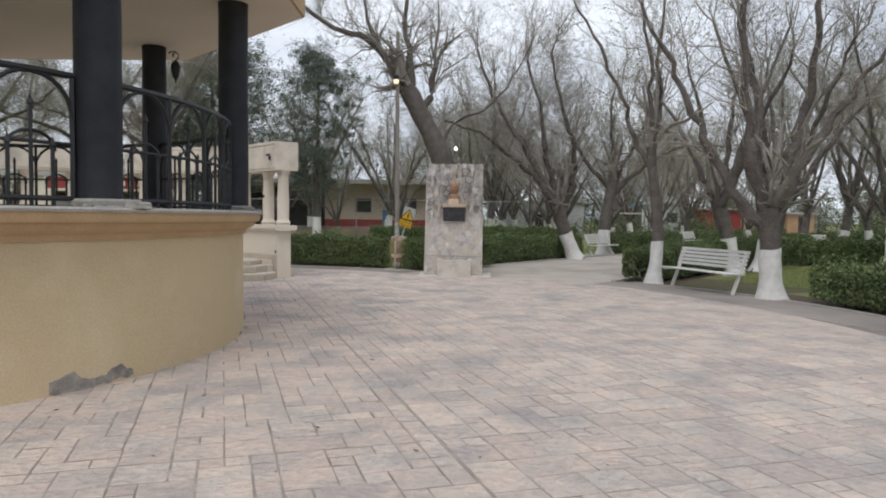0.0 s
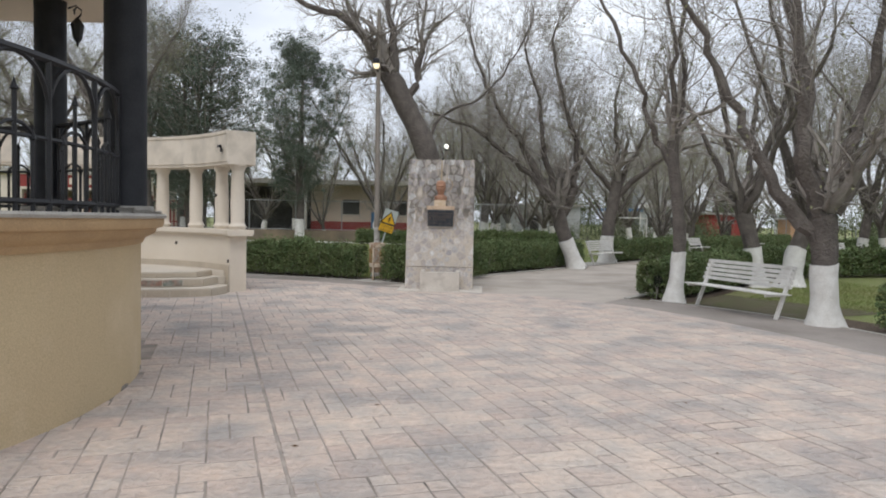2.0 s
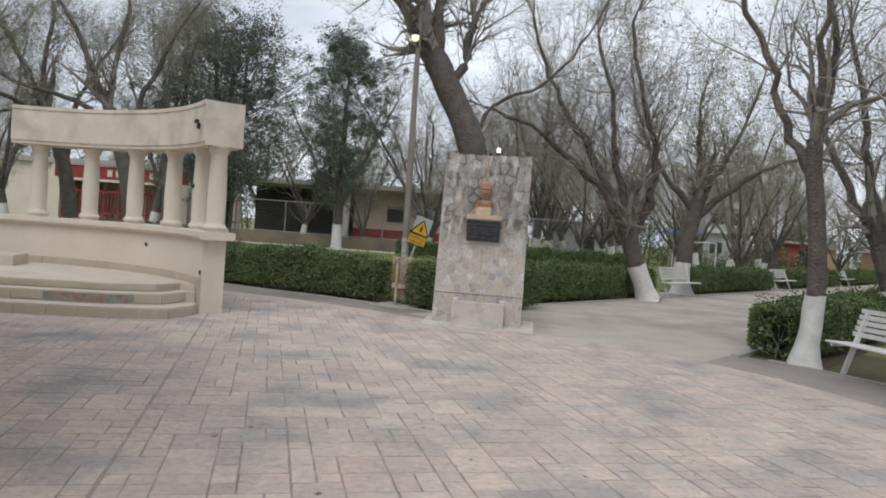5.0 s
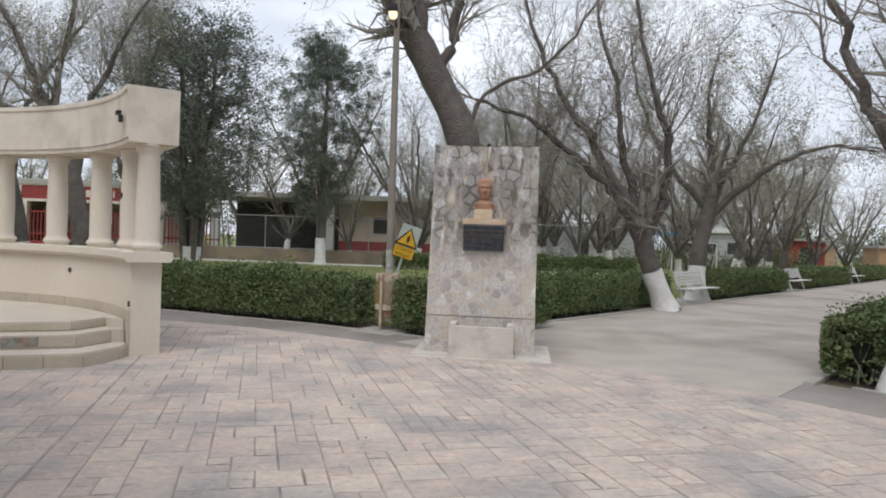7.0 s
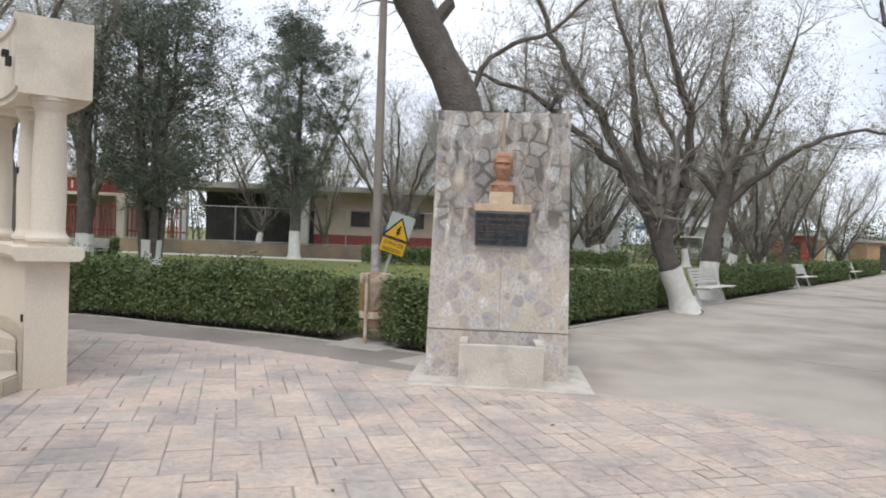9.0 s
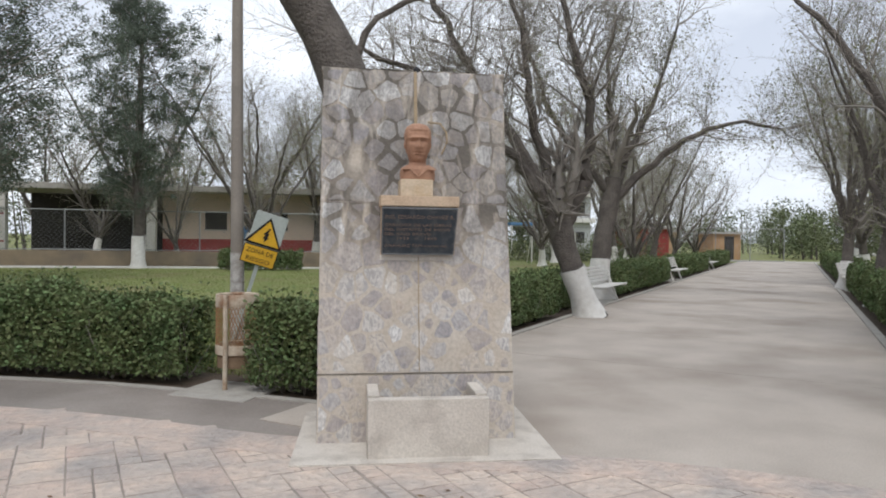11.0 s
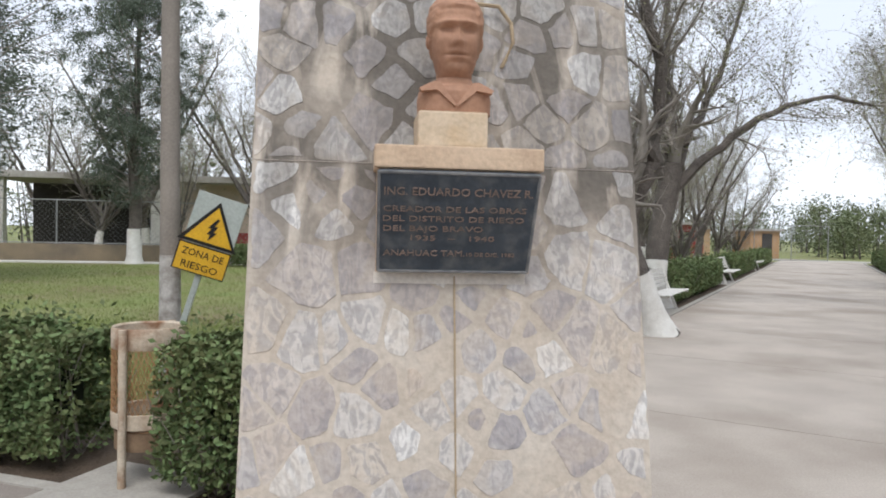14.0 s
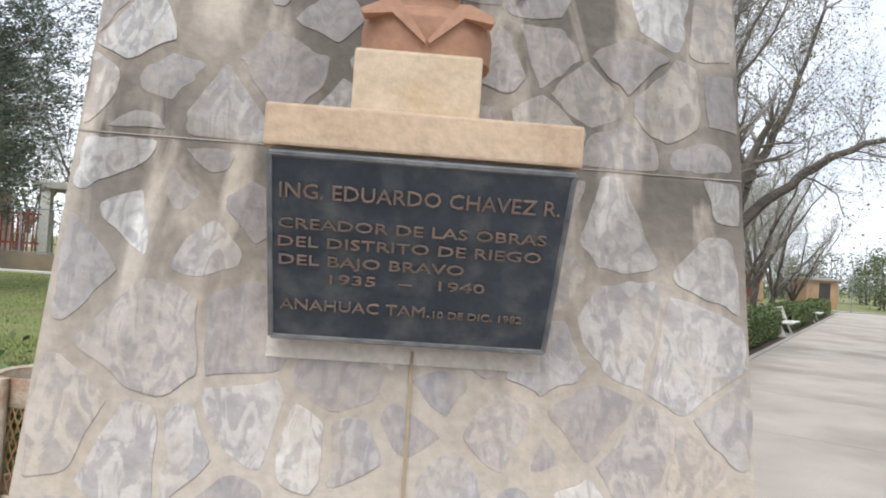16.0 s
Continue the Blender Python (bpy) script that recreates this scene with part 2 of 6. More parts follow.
PALE_CEMENT = material("pale_cement", (0.63, 0.585, 0.525), 0.85, second=(0.55, 0.505, 0.45), scale=3, third=(0.44, 0.40, 0.355), third_scale=5, grain=60, bump=0.3)
POLE = material("pole_concrete", (0.30, 0.265, 0.23), 0.85, second=(0.22, 0.195, 0.17), scale=3, grain=60, bump=0.2)
PEEL = material("peeling_whitewash", (0.52, 0.50, 0.47), 0.85, second=(0.24, 0.21, 0.185), scale=12, amount=0.9, grain=60, bump=0.3)
PALE_METAL = material("pale_sign_metal", (0.42, 0.46, 0.43), 0.5, second=(0.36, 0.40, 0.37), scale=6, grain=60, bump=0.05)
YELLOW = material("yellow_enamel", (0.68, 0.40, 0.025), 0.45, second=(0.60, 0.34, 0.03), scale=6, grain=60, bump=0.03)
INK = material("black_ink", (0.016, 0.014, 0.012), 0.55, grain=60, bump=0.0)
RUST_WHITE = material("rusty_white_paint", (0.60, 0.53, 0.43), 0.7, second=(0.50, 0.40, 0.30), scale=9, third=(0.24, 0.11, 0.05), third_scale=7, grain=60, bump=0.3)
RUST = material("rust", (0.30, 0.15, 0.07), 0.85, second=(0.36, 0.23, 0.12), scale=9, grain=60, bump=0.3)
OLD_RUST = material("dark_old_rust", (0.20, 0.13, 0.085), 0.9, second=(0.28, 0.20, 0.13), scale=9, grain=60, bump=0.3)
RED = material("dark_red_paint", (0.30, 0.055, 0.05), 0.7, second=(0.25, 0.05, 0.045), scale=3, grain=50, bump=0.05)
PINKISH = material("pinkish_plaster", (0.62, 0.50, 0.41), 0.85, second=(0.54, 0.44, 0.36), scale=0.8, grain=50, bump=0.05)
DARK_WALL = material("dark_wall", (0.05, 0.045, 0.042), 0.8, grain=40, bump=0.05)
BLUE = material("blue_paint", (0.10, 0.22, 0.40), 0.6, grain=40, bump=0.05)
OCHRE_WALL = material("weathered_ochre_wall", (0.30, 0.235, 0.16), 0.9, second=(0.22, 0.18, 0.13), scale=1.2, third=(0.16, 0.135, 0.11), third_scale=0.7, grain=40, bump=0.2)
GALV = material("galvanised_steel", (0.36, 0.37, 0.37), 0.5, metal=0.5, grain=60, bump=0.0)
BOOTH = material("orange_booth_paint", (0.38, 0.22, 0.12), 0.8, second=(0.50, 0.33, 0.18), scale=1, grain=40, bump=0.05)
BOOTH_RED = material("orange_red_paint", (0.36, 0.13, 0.08), 0.8, grain=40, bump=0.05)
PALE_WALL = material("pale_far_wall", (0.50, 0.51, 0.51), 0.85, second=(0.42, 0.43, 0.43), scale=0.7, grain=40, bump=0.05)
SHRUB = material("shrub_leaf", (0.12, 0.15, 0.075), 0.75, second=(0.17, 0.185, 0.10), scale=0.3, grain=20, bump=0.0, per="island")
HEDGE_SHADE = material("hedge_inner_shade", (0.012, 0.018, 0.008), 0.95, grain=30, bump=0.3)
BLADE = material("grass_blade", (0.19, 0.25, 0.072), 0.8, second=(0.26, 0.26, 0.11), scale=0.9, grain=20, bump=0.0, per="island")
DRY_LEAF = material("dry_leaf", (0.20, 0.12, 0.06), 0.8, second=(0.13, 0.08, 0.045), grain=40, bump=0.0, per="island")
GLOW = bpy.data.materials.new("lamp_glow")
GLOW.use_nodes = True
GLOW.node_tree.nodes["Principled BSDF"].inputs["Emission Color"].default_value = (1.0, 0.82, 0.45, 1)
GLOW.node_tree.nodes["Principled BSDF"].inputs["Emission Strength"].default_value = 0.9

GLOBE = bpy.data.materials.new("globe_glow")
GLOBE.use_nodes = True
GLOBE.node_tree.nodes["Principled BSDF"].inputs["Emission Color"].default_value = (1.0, 0.97, 0.9, 1)
GLOBE.node_tree.nodes["Principled BSDF"].inputs["Emission Strength"].default_value = 1.2

# ---- building helpers ----


def mesh_of(name, verts, faces, mat, smooth=False):
    me = bpy.data.meshes.new(name)
    me.from_pydata(verts, [], faces)
    me.materials.append(mat)
    if smooth:
        me.polygons.foreach_set("use_smooth", [True] * len(me.polygons))
    me.update()
    return me


def done(bm, name, mat, smooth=False):
    me = bpy.data.meshes.new(name)
    bmesh.ops.recalc_face_normals(bm, faces=bm.faces)
    bm.to_mesh(me)
    bm.free()
    me.materials.append(mat)
    if smooth:
        me.polygons.foreach_set("use_smooth", [True] * len(me.polygons))
        me.set_sharp_from_angle(angle=radians(40))
    return me


def part(name, data, mat, parent, label="", m=None, smooth=False):
    """One mesh under a thing or a part; data is a bmesh or a mesh."""
    me = done(data, name, mat, smooth) if isinstance(data, bmesh.types.BMesh) else data
    ob = new(name, me)
    ob.parent = parent
    if m is not None:
        ob.matrix_basis = m
    if label:
        ob["label"] = label
    return ob


def thing(name, m, label, category, group="", kind=""):
    ob = new(name)
    ob.empty_display_size = 0.1
    ob.matrix_basis = m
    return tagged(ob, label, category, group, kind)


def solid(name, data, mat, label, category, m=None, group="", kind="", smooth=False):
    me = done(data, name, mat, smooth) if isinstance(data, bmesh.types.BMesh) else data
    ob = new(name, me)
    if m is not None:
        ob.matrix_basis = m
    return tagged(ob, label, category, group, kind)


def box(x0, y0, z0, x1, y1, z1, bevel=0.0, bm=None):
    own = bmesh.new()
    bmesh.ops.create_cube(own, size=1.0)
    for v in own.verts:
        v.co = ((x0 + x1) / 2 + v.co.x * (x1 - x0), (y0 + y1) / 2 + v.co.y * (y1 - y0), (z0 + z1) / 2 + v.co.z * (z1 - z0))
    if bevel:
        bmesh.ops.bevel(own, geom=own.edges[:], offset=bevel, segments=2, affect="EDGES", profile=0.6)
    if bm is None:
        return own
    tmp = bpy.data.meshes.new("tmp")
    own.to_mesh(tmp)
    own.free()
    bm.from_mesh(tmp)
    bpy.data.meshes.remove(tmp)
    return bm


def lathe(profile, steps=24, a0=0.0, a1=360.0, bm=None, cap=True):
    """A profile of (radius, height) turned round the z axis; a partial turn is closed at its ends."""
    bm = bm or bmesh.new()
    full = abs(a1 - a0 - 360) < 1e-6
    count = steps if full else steps + 1
    rings = []
    for i in range(count):
        a = radians(a0 + (a1 - a0) * i / steps)
        rings.append([bm.verts.new((r * math.cos(a), r * math.sin(a), z)) for r, z in profile])
    for i in range(steps):
        p, q = rings[i], rings[(i + 1) % count]
        for j in range(len(profile) - 1):
            bm.faces.new((p[j], q[j], q[j + 1], p[j + 1]))
    if full and cap:
        bm.faces.new([r[-1] for r in rings])
        bm.faces.new([r[0] for r in reversed(rings)])
    return bm


def loop_arc(profile, steps, a0, a1, bm=None):
    """A closed profile of (radius, height) swept round part of a circle, with closed ends."""
    bm = bm or bmesh.new()
    rings = []
    for i in range(steps + 1):
        a = radians(a0 + (a1 - a0) * i / steps)
        rings.append([bm.verts.new((r * math.cos(a), r * math.sin(a), z)) for r, z in profile])
    n = len(profile)
    for p, q in zip(rings, rings[1:]):
        for j in range(n):
            bm.faces.new((p[j], q[j], q[(j + 1) % n], p[(j + 1) % n]))
    bm.faces.new(rings[0])
    bm.faces.new(list(reversed(rings[-1])))
    return bm


def tube(points, radii, sides=8, bm=None, capped=True):
    """A connected tube through points."""
    bm = bm or bmesh.new()
    pts = [Vector(p) for p in points]
    rings, ref = [], Vector((0.31, 0.17, 0.93)).normalized()
    for i, p in enumerate(pts):
        d = (pts[min(i + 1, len(pts) - 1)] - pts[max(i - 1, 0)]).normalized()
        u = d.cross(ref)
        if u.length < 0.05:
            u = d.cross(Vector((1, 0, 0)))
        u.normalize()
        w = d.cross(u)
        rings.append([bm.verts.new(p + radii[i] * (math.cos(6.2832 * k / sides) * u + math.sin(6.2832 * k / sides) * w)) for k in range(sides)])
    for p, q in zip(rings, rings[1:]):
        for k in range(sides):
            bm.faces.new((p[k], p[(k + 1) % sides], q[(k + 1) % sides], q[k]))
    if capped:
        bm.faces.new(rings[0])
        bm.faces.new(list(reversed(rings[-1])))
    return bm


def prism(poly, z0, z1, bm=None):
    bm = bm or bmesh.new()
    lo = [bm.verts.new((x, y, z0)) for x, y in poly]
    hi = [bm.verts.new((x, y, z1)) for x, y in poly]
    n = len(poly)
    bm.faces.new(hi)
    bm.faces.new(list(reversed(lo)))
    for k in range(n):
        bm.faces.new((lo[k], lo[(k + 1) % n], hi[(k + 1) % n], hi[k]))
    return bm


def circle(cx, cy, r, a0, a1, n):
    return [(cx + r * math.cos(radians(a0 + (a1 - a0) * i / n)), cy + r * math.sin(radians(a0 + (a1 - a0) * i / n))) for i in range(n + 1)]


# ---- plan ----
KX, KY = -6.5, 8.0
AVENUE = Vector((0.62, 0.785, 0))
ACROSS = Vector((0.785, -0.62, 0))
PLAZA_EDGE = [(-180, 11.6), (-20, 12.2), (20, 12.25), (32, 12.35), (41, 12.2), (47, 11.8), (52, 11.3), (60, 11.05), (85, 11.35), (120, 11.5), (180, 11.6)]
WALK_EDGE = [(-180, 13.6), (0, 13.6), (25, 13.8), (36, 13.6), (52, 13.2), (53.5, 12.05), (67, 12.12), (80, 12.35), (88, 12.85), (120, 13.3), (180, 13.6)]


def avenue(s, w):
    """A place s metres out along the avenue from the bandstand's centre and w metres to its right."""
    p = Vector((KX, KY, 0)) + AVENUE * s + ACROSS * w
    return (p.x, p.y)


def polar(edge, n=180, grow=0.0):
    out = []
    for i in range(n):
        a = -180 + 360 * i / n
        r = float(np.interp(a, [e[0] for e in edge], [e[1] for e in edge])) + grow
        out.append((KX + r * math.cos(radians(a)), KY + r * math.sin(radians(a))))
    return out


def on_ring(a, r):
    return (KX + r * math.cos(radians(a)), KY + r * math.sin(radians(a)))


# ---- ground ----
def flat(name, poly, z0, z1, mat, label, category):
    return tagged(new(name, done(prism(poly, z0, z1), name, mat)), label, category, kind="structure")


flat("ground", [(-900, -900), (900, -900), (900, 900), (-900, 900)], -0.6, -0.035, GRASS, "green and brown winter lawn of a public park", "lawn")
flat("pavement", polar(WALK_EDGE), -0.3, -0.008, WALKWAY, "grey concrete ring walk round the plaza", "pavement")
plaza = flat("plaza_floor", polar(PLAZA_EDGE), -0.2, 0.0012, JOINT, "pinkish stamped concrete plaza floor with dark joints", "pavement")
flat("avenue_path", [avenue(11, -1.85), avenue(11, 3.22), avenue(66, 3.22), avenue(66, -1.85)], -0.25, -0.012, JOINT, "base of the wide park path", "path")
slabs = tagged(new("concrete_path"), "wide worn grey concrete park path between hedges", "path", kind="structure")
s0 = 11.3
while s0 < 66:
    s1 = s0 + (3.0 if s0 > 12 else 4.2)
    low, high = (-1.85, 3.22)
    bm = prism([avenue(s0, low), avenue(s0, high), avenue(s1 - 0.012, high), avenue(s1 - 0.012, low)], -0.1, 0.0)
    part("slab", bm, CONCRETE, slabs)
    s0 = s1


def strip(name, a, b, width, z0, z1, mat, label):
    d = Vector((b[0] - a[0], b[1] - a[1], 0)).normalized()
    n = Vector((-d.y, d.x, 0)) * width / 2
    poly = [(a[0] - n.x, a[1] - n.y), (b[0] - n.x, b[1] - n.y), (b[0] + n.x, b[1] + n.y), (a[0] + n.x, a[1] + n.y)]
    return flat(name, poly, z0, z1, mat, label, "kerb")


strip("kerb", avenue(13.3, -1.92), avenue(66, -1.92), 0.11, -0.15, 0.012, KERB, "pale concrete edging of the path")
strip("kerb", avenue(13.6, 3.28), avenue(66, 3.28), 0.11, -0.15, 0.012, KERB, "pale concrete edging of the path")


def ring_strip(a0, a1, r_of, width, z1, name, mat, label, n=40):
    inner, outer = [], []
    for i in range(n + 1):
        a = a0 + (a1 - a0) * i / n
        inner.append(on_ring(a, r_of(a)))
        outer.append(on_ring(a, r_of(a) + width))
    bm = bmesh.new()
    lo = [[bm.verts.new((x, y, z)) for x, y in line] for line in (inner, outer) for z in (-0.15, z1)]
    for i in range(n):
        il, ih, ol, oh = lo
        bm.faces.new((ih[i], oh[i], oh[i + 1], ih[i + 1]))
        bm.faces.new((il[i], ih[i], ih[i + 1], il[i + 1]))
        bm.faces.new((ol[i], oh[i], oh[i + 1], ol[i + 1]))
    return tagged(new(name, done(bm, name, mat)), label, "kerb", kind="structure")


def walk_r(a):
    return float(np.interp(a, [e[0] for e in WALK_EDGE], [e[1] for e in WALK_EDGE]))


ring_strip(-60, 36, walk_r, 0.10, 0.006, "kerb", KERB, "pale concrete edging of the ring walk")
ring_strip(55, 150, walk_r, 0.10, 0.006, "kerb", KERB, "pale concrete edging of the ring walk")
ring_strip(55.5, 150, lambda a: walk_r(a) + 0.102, 1.15, -0.022, "soil_bed", SOIL, "dark bare soil under the hedge")
ring_strip(24.1, 40, lambda a: walk_r(a) + 0.102, 2.6, -0.026, "soil_bed", WORN_LAWN, "worn brown earth and thin grass behind the bench")
ring_strip(-40, 24, lambda a: walk_r(a) + 0.102, 1.0, -0.022, "soil_bed", SOIL, "dark bare soil under the hedge")
flat("cross_path", [avenue(66.2, -10), avenue(66.2, 14), avenue(69.5, 14), avenue(69.5, -10)], -0.2, 0.004, KERB, "pale concrete cross path at the end of the avenue", "path")
strip("kerb", avenue(13.0, -1.905), avenue(64, -1.905), 0.11, -0.15, 0.03, KERB, "pale concrete edging of the park path")
strip("kerb", avenue(12.9, 3.285), avenue(64, 3.285), 0.12, -0.15, 0.03, KERB, "pale concrete edging of the park path")
strip("soil_bed", avenue(13.5, -2.5), avenue(62, -2.5), 1.04, -0.15, -0.02, SOIL, "dark bare soil under the hedge")
strip("soil_bed", avenue(13.4, 3.86), avenue(62, 3.86), 1.04, -0.15, -0.02, SOIL, "dark bare soil under the hedge")


def plaza_r(a):
    return float(np.interp(a, [e[0] for e in PLAZA_EDGE], [e[1] for e in PLAZA_EDGE]))


ring_strip(-110, 178, lambda a: plaza_r(a) - 0.40, 0.41, 0.0085, "plaza_border", STAMPED, "pinkish stamped concrete border band of the plaza", 160)


# ---- bandstand ----
def bandstand():
    root = thing("bandstand", Matrix.Translation((-6.59, 7.62, 0)), "round bandstand with ochre plastered base and black columns", "bandstand")
    part("base_wall", lathe([(4.14, -0.1), (4.14, 1.27), (0.2, 1.27)], 96), KIOSK_WALL, root, "ochre plastered round base wall, chipped near the ground", smooth=True)
    part("moulding", lathe([(4.12, 1.25), (4.16, 1.25), (4.18, 1.30), (4.27, 1.345), (4.29, 1.39), (4.34, 1.405), (4.355, 1.44), (4.355, 1.492), (4.07, 1.492)], 96), KIOSK_TRIM, root, "brown-ochre stepped plaster moulding", smooth=True)
    part("ledge", lathe([(4.12, 1.488), (4.37, 1.488), (4.38, 1.51), (4.36, 1.53), (3.4, 1.53), (3.3, 1.50), (0.1, 1.50)], 96), KERB, root, "pale worn cement ledge and floor", smooth=True)
    rng = random.Random(5)
    for k in range(8):
        a = -26.5 + 45 * k
        m = pose(4.02 * math.cos(radians(a)), 4.02 * math.sin(radians(a)), 0, 0, 0, a)
        col = part("column", lathe([(0.205, 1.53), (0.19, 1.58), (0.19, 2.6), (0.185, 4.12), (0.19, 4.22)], 28), BLACK_PAINT, root, "glossy black painted round column", m, smooth=True)
        bm = bmesh.new()
        box(-0.25, -0.23, 1.525, 0.24, 0.24, 1.60, 0.02, bm)
        for i in range(7):
            x, y, s = rng.uniform(0.05, 0.33), rng.uniform(-0.3, 0.3), rng.uniform(0.03, 0.08)
            box(x - s, y - s, 1.525, x + s, y + s, 1.525 + s * 0.7, 0.01, bm)
        for v in bm.verts:
            v.co += Vector((rng.uniform(-0.012, 0.012), rng.uniform(-0.012, 0.012), rng.uniform(-0.004, 0.006)))
        part("footing", bm, KERB, root, "broken white cement footing", m)
    ceiling = part("ceiling_slab", prism(circle(0, 0, 4.94, 21.5, 381.5, 8)[:-1], 4.22, 4.36), KIOSK_CEIL, root, "smooth cream ceiling slab")
    bm = bmesh.new()
    n = 8
    for r0, r1, z0, z1 in ((4.943, 4.98, 4.226, 4.52),):
        o = circle(0, 0, r1, 21.5, 381.5, 8)[:-1]
        i_ = circle(0, 0, r0, 21.5, 381.5, 8)[:-1]
        rows = [[bm.verts.new((x, y, z)) for x, y in poly] for poly, z in ((i_, z0), (o, z0), (o, z1), (i_, z1))]
        for j in range(4):
            for k in range(n):
                bm.faces.new((rows[j][k], rows[j][(k + 1) % n], rows[(j + 1) % 4][(k + 1) % n], rows[(j + 1) % 4][k]))
    part("fascia", bm, KIOSK_TRIM, root, "brown fascia band")
    bm = bmesh.new()
    ring = [bm.verts.new((x, y, 4.44)) for x, y in circle(0, 0, 4.93, 21.5, 381.5, 8)[:-1]]
    tip = bm.verts.new((0, 0, 6.2))
    for k in range(8):
        bm.faces.new((ring[k], ring[(k + 1) % 8], tip))
    bm.faces.new(ring)
    part("roof", bm, KIOSK_TRIM, root, "low pitched eight-sided roof")
    # chipped patch of old grey cement
    for a, z, w, h in ((-31.6, 0.07, 0.15, 0.09), (-29.6, 0.045, 0.10, 0.05), (-27.2, 0.05, 0.15, 0.04), (-25.4, 0.10, 0.10, 0.05), (-24.2, 0.06, 0.07, 0.045), (9, 0.02, 0.10, 0.02), (20, 0.02, 0.08, 0.015)):
        bm = bmesh.new()
        pts = []
        for i in range(14):
            t = 2 * math.pi * i / 14
            rr = 1 + 0.25 * rng.uniform(-1, 1)
            pts.append((a + math.degrees(w * math.cos(t) * rr / 4.14), max(0.004, z + h * math.sin(t) * rr)))
        vs = [bm.verts.new((4.145 * math.cos(radians(x)), 4.145 * math.sin(radians(x)), y)) for x, y in pts]
        back = [bm.verts.new((4.12 * math.cos(radians(x)), 4.12 * math.sin(radians(x)), y)) for x, y in pts]
        bm.faces.new(vs)
        for i in range(14):
            bm.faces.new((vs[i], vs[(i + 1) % 14], back[(i + 1) % 14], back[i]))
        part("chipped_patch", bm, PATCH, root, "grey cement where the plaster has chipped")
    # iron railing, bay by bay
    for k in range(8):
        if k == 5:
            continue
        a0, a1 = -26.5 + 45 * k + 3, -26.5 + 45 * (k + 1) - 3
        rail = part("railing_bay", tube([ring_at(a0, 1.5), ring_at(a0, 2.66)], [0.03, 0.03], 6), IRON, root, "black wrought-iron railing with arches and spear points")
        for name, piece in rail_bay(a0, a1):
            part(name, piece, IRON, rail)
    # hanging lantern
    m = pose(4.02 * math.cos(radians(62.5)) + 0.30, 4.02 * math.sin(radians(62.5)), -0.14)
    lamp = part("lantern", lathe([(0.008, 3.78), (0.02, 3.83), (0.055, 3.88), (0.075, 4.0), (0.085, 4.05), (0.045, 4.11), (0.012, 4.15)], 8), IRON, root, "black iron hanging lantern", m)
    part("lantern_bracket", tube([(0, 0, 4.14), (0.04, 0, 4.18), (0.05, 0, 4.24), (0, 0, 4.28), (-0.05, 0, 4.24), (-0.04, 0, 4.19), (-0.02, 0, 4.3), (-0.12, 0, 4.26)], [0.012] * 8, 6), IRON, lamp)
    return root


def ring_at(a, z, r=3.98):
    return (r * math.cos(radians(a)), r * math.sin(radians(a)), z)


def rail_bay(a0, a1):
    """The pieces of one bay: rails, posts, arches and spears."""
    out = []
    for z, w in ((1.60, 0.024), (2.05, 0.016), (2.62, 0.03)):
        out.append(("rail", tube([ring_at(a0 + (a1 - a0) * i / 10, z) for i in range(11)], [w] * 11, 5)))
    count = 4
    step = (a1 - a0) / count
    for i in range(count):
        left, right = a0 + step * i, a0 + step * (i + 1)
        mid = (left + right) / 2
        out.append(("arch", tube([ring_at(mid - step / 2 * math.cos(math.pi * j / 12), 2.25 + 0.36 * math.sin(math.pi * j / 12)) for j in range(13)], [0.02] * 13, 5)))
        out.append(("small_arch", tube([ring_at(mid - step * 0.28 * math.cos(math.pi * j / 8), 1.98 + 0.16 * math.sin(math.pi * j / 8)) for j in range(9)], [0.014] * 9, 4)))
        out.append(("post", tube([ring_at(right, 1.5), ring_at(right, 2.62)], [0.024, 0.024], 5)))
        for da, top in ((0.25, 2.02), (0.5, 2.34), (0.75, 2.02)):
            a = left + step * da
            out.append(("spear", tube([ring_at(a, 1.53), ring_at(a, top), ring_at(a, top + 0.01), ring_at(a, top + 0.09)], [0.017, 0.017, 0.03, 0.001], 5)))
    return out


bandstand()


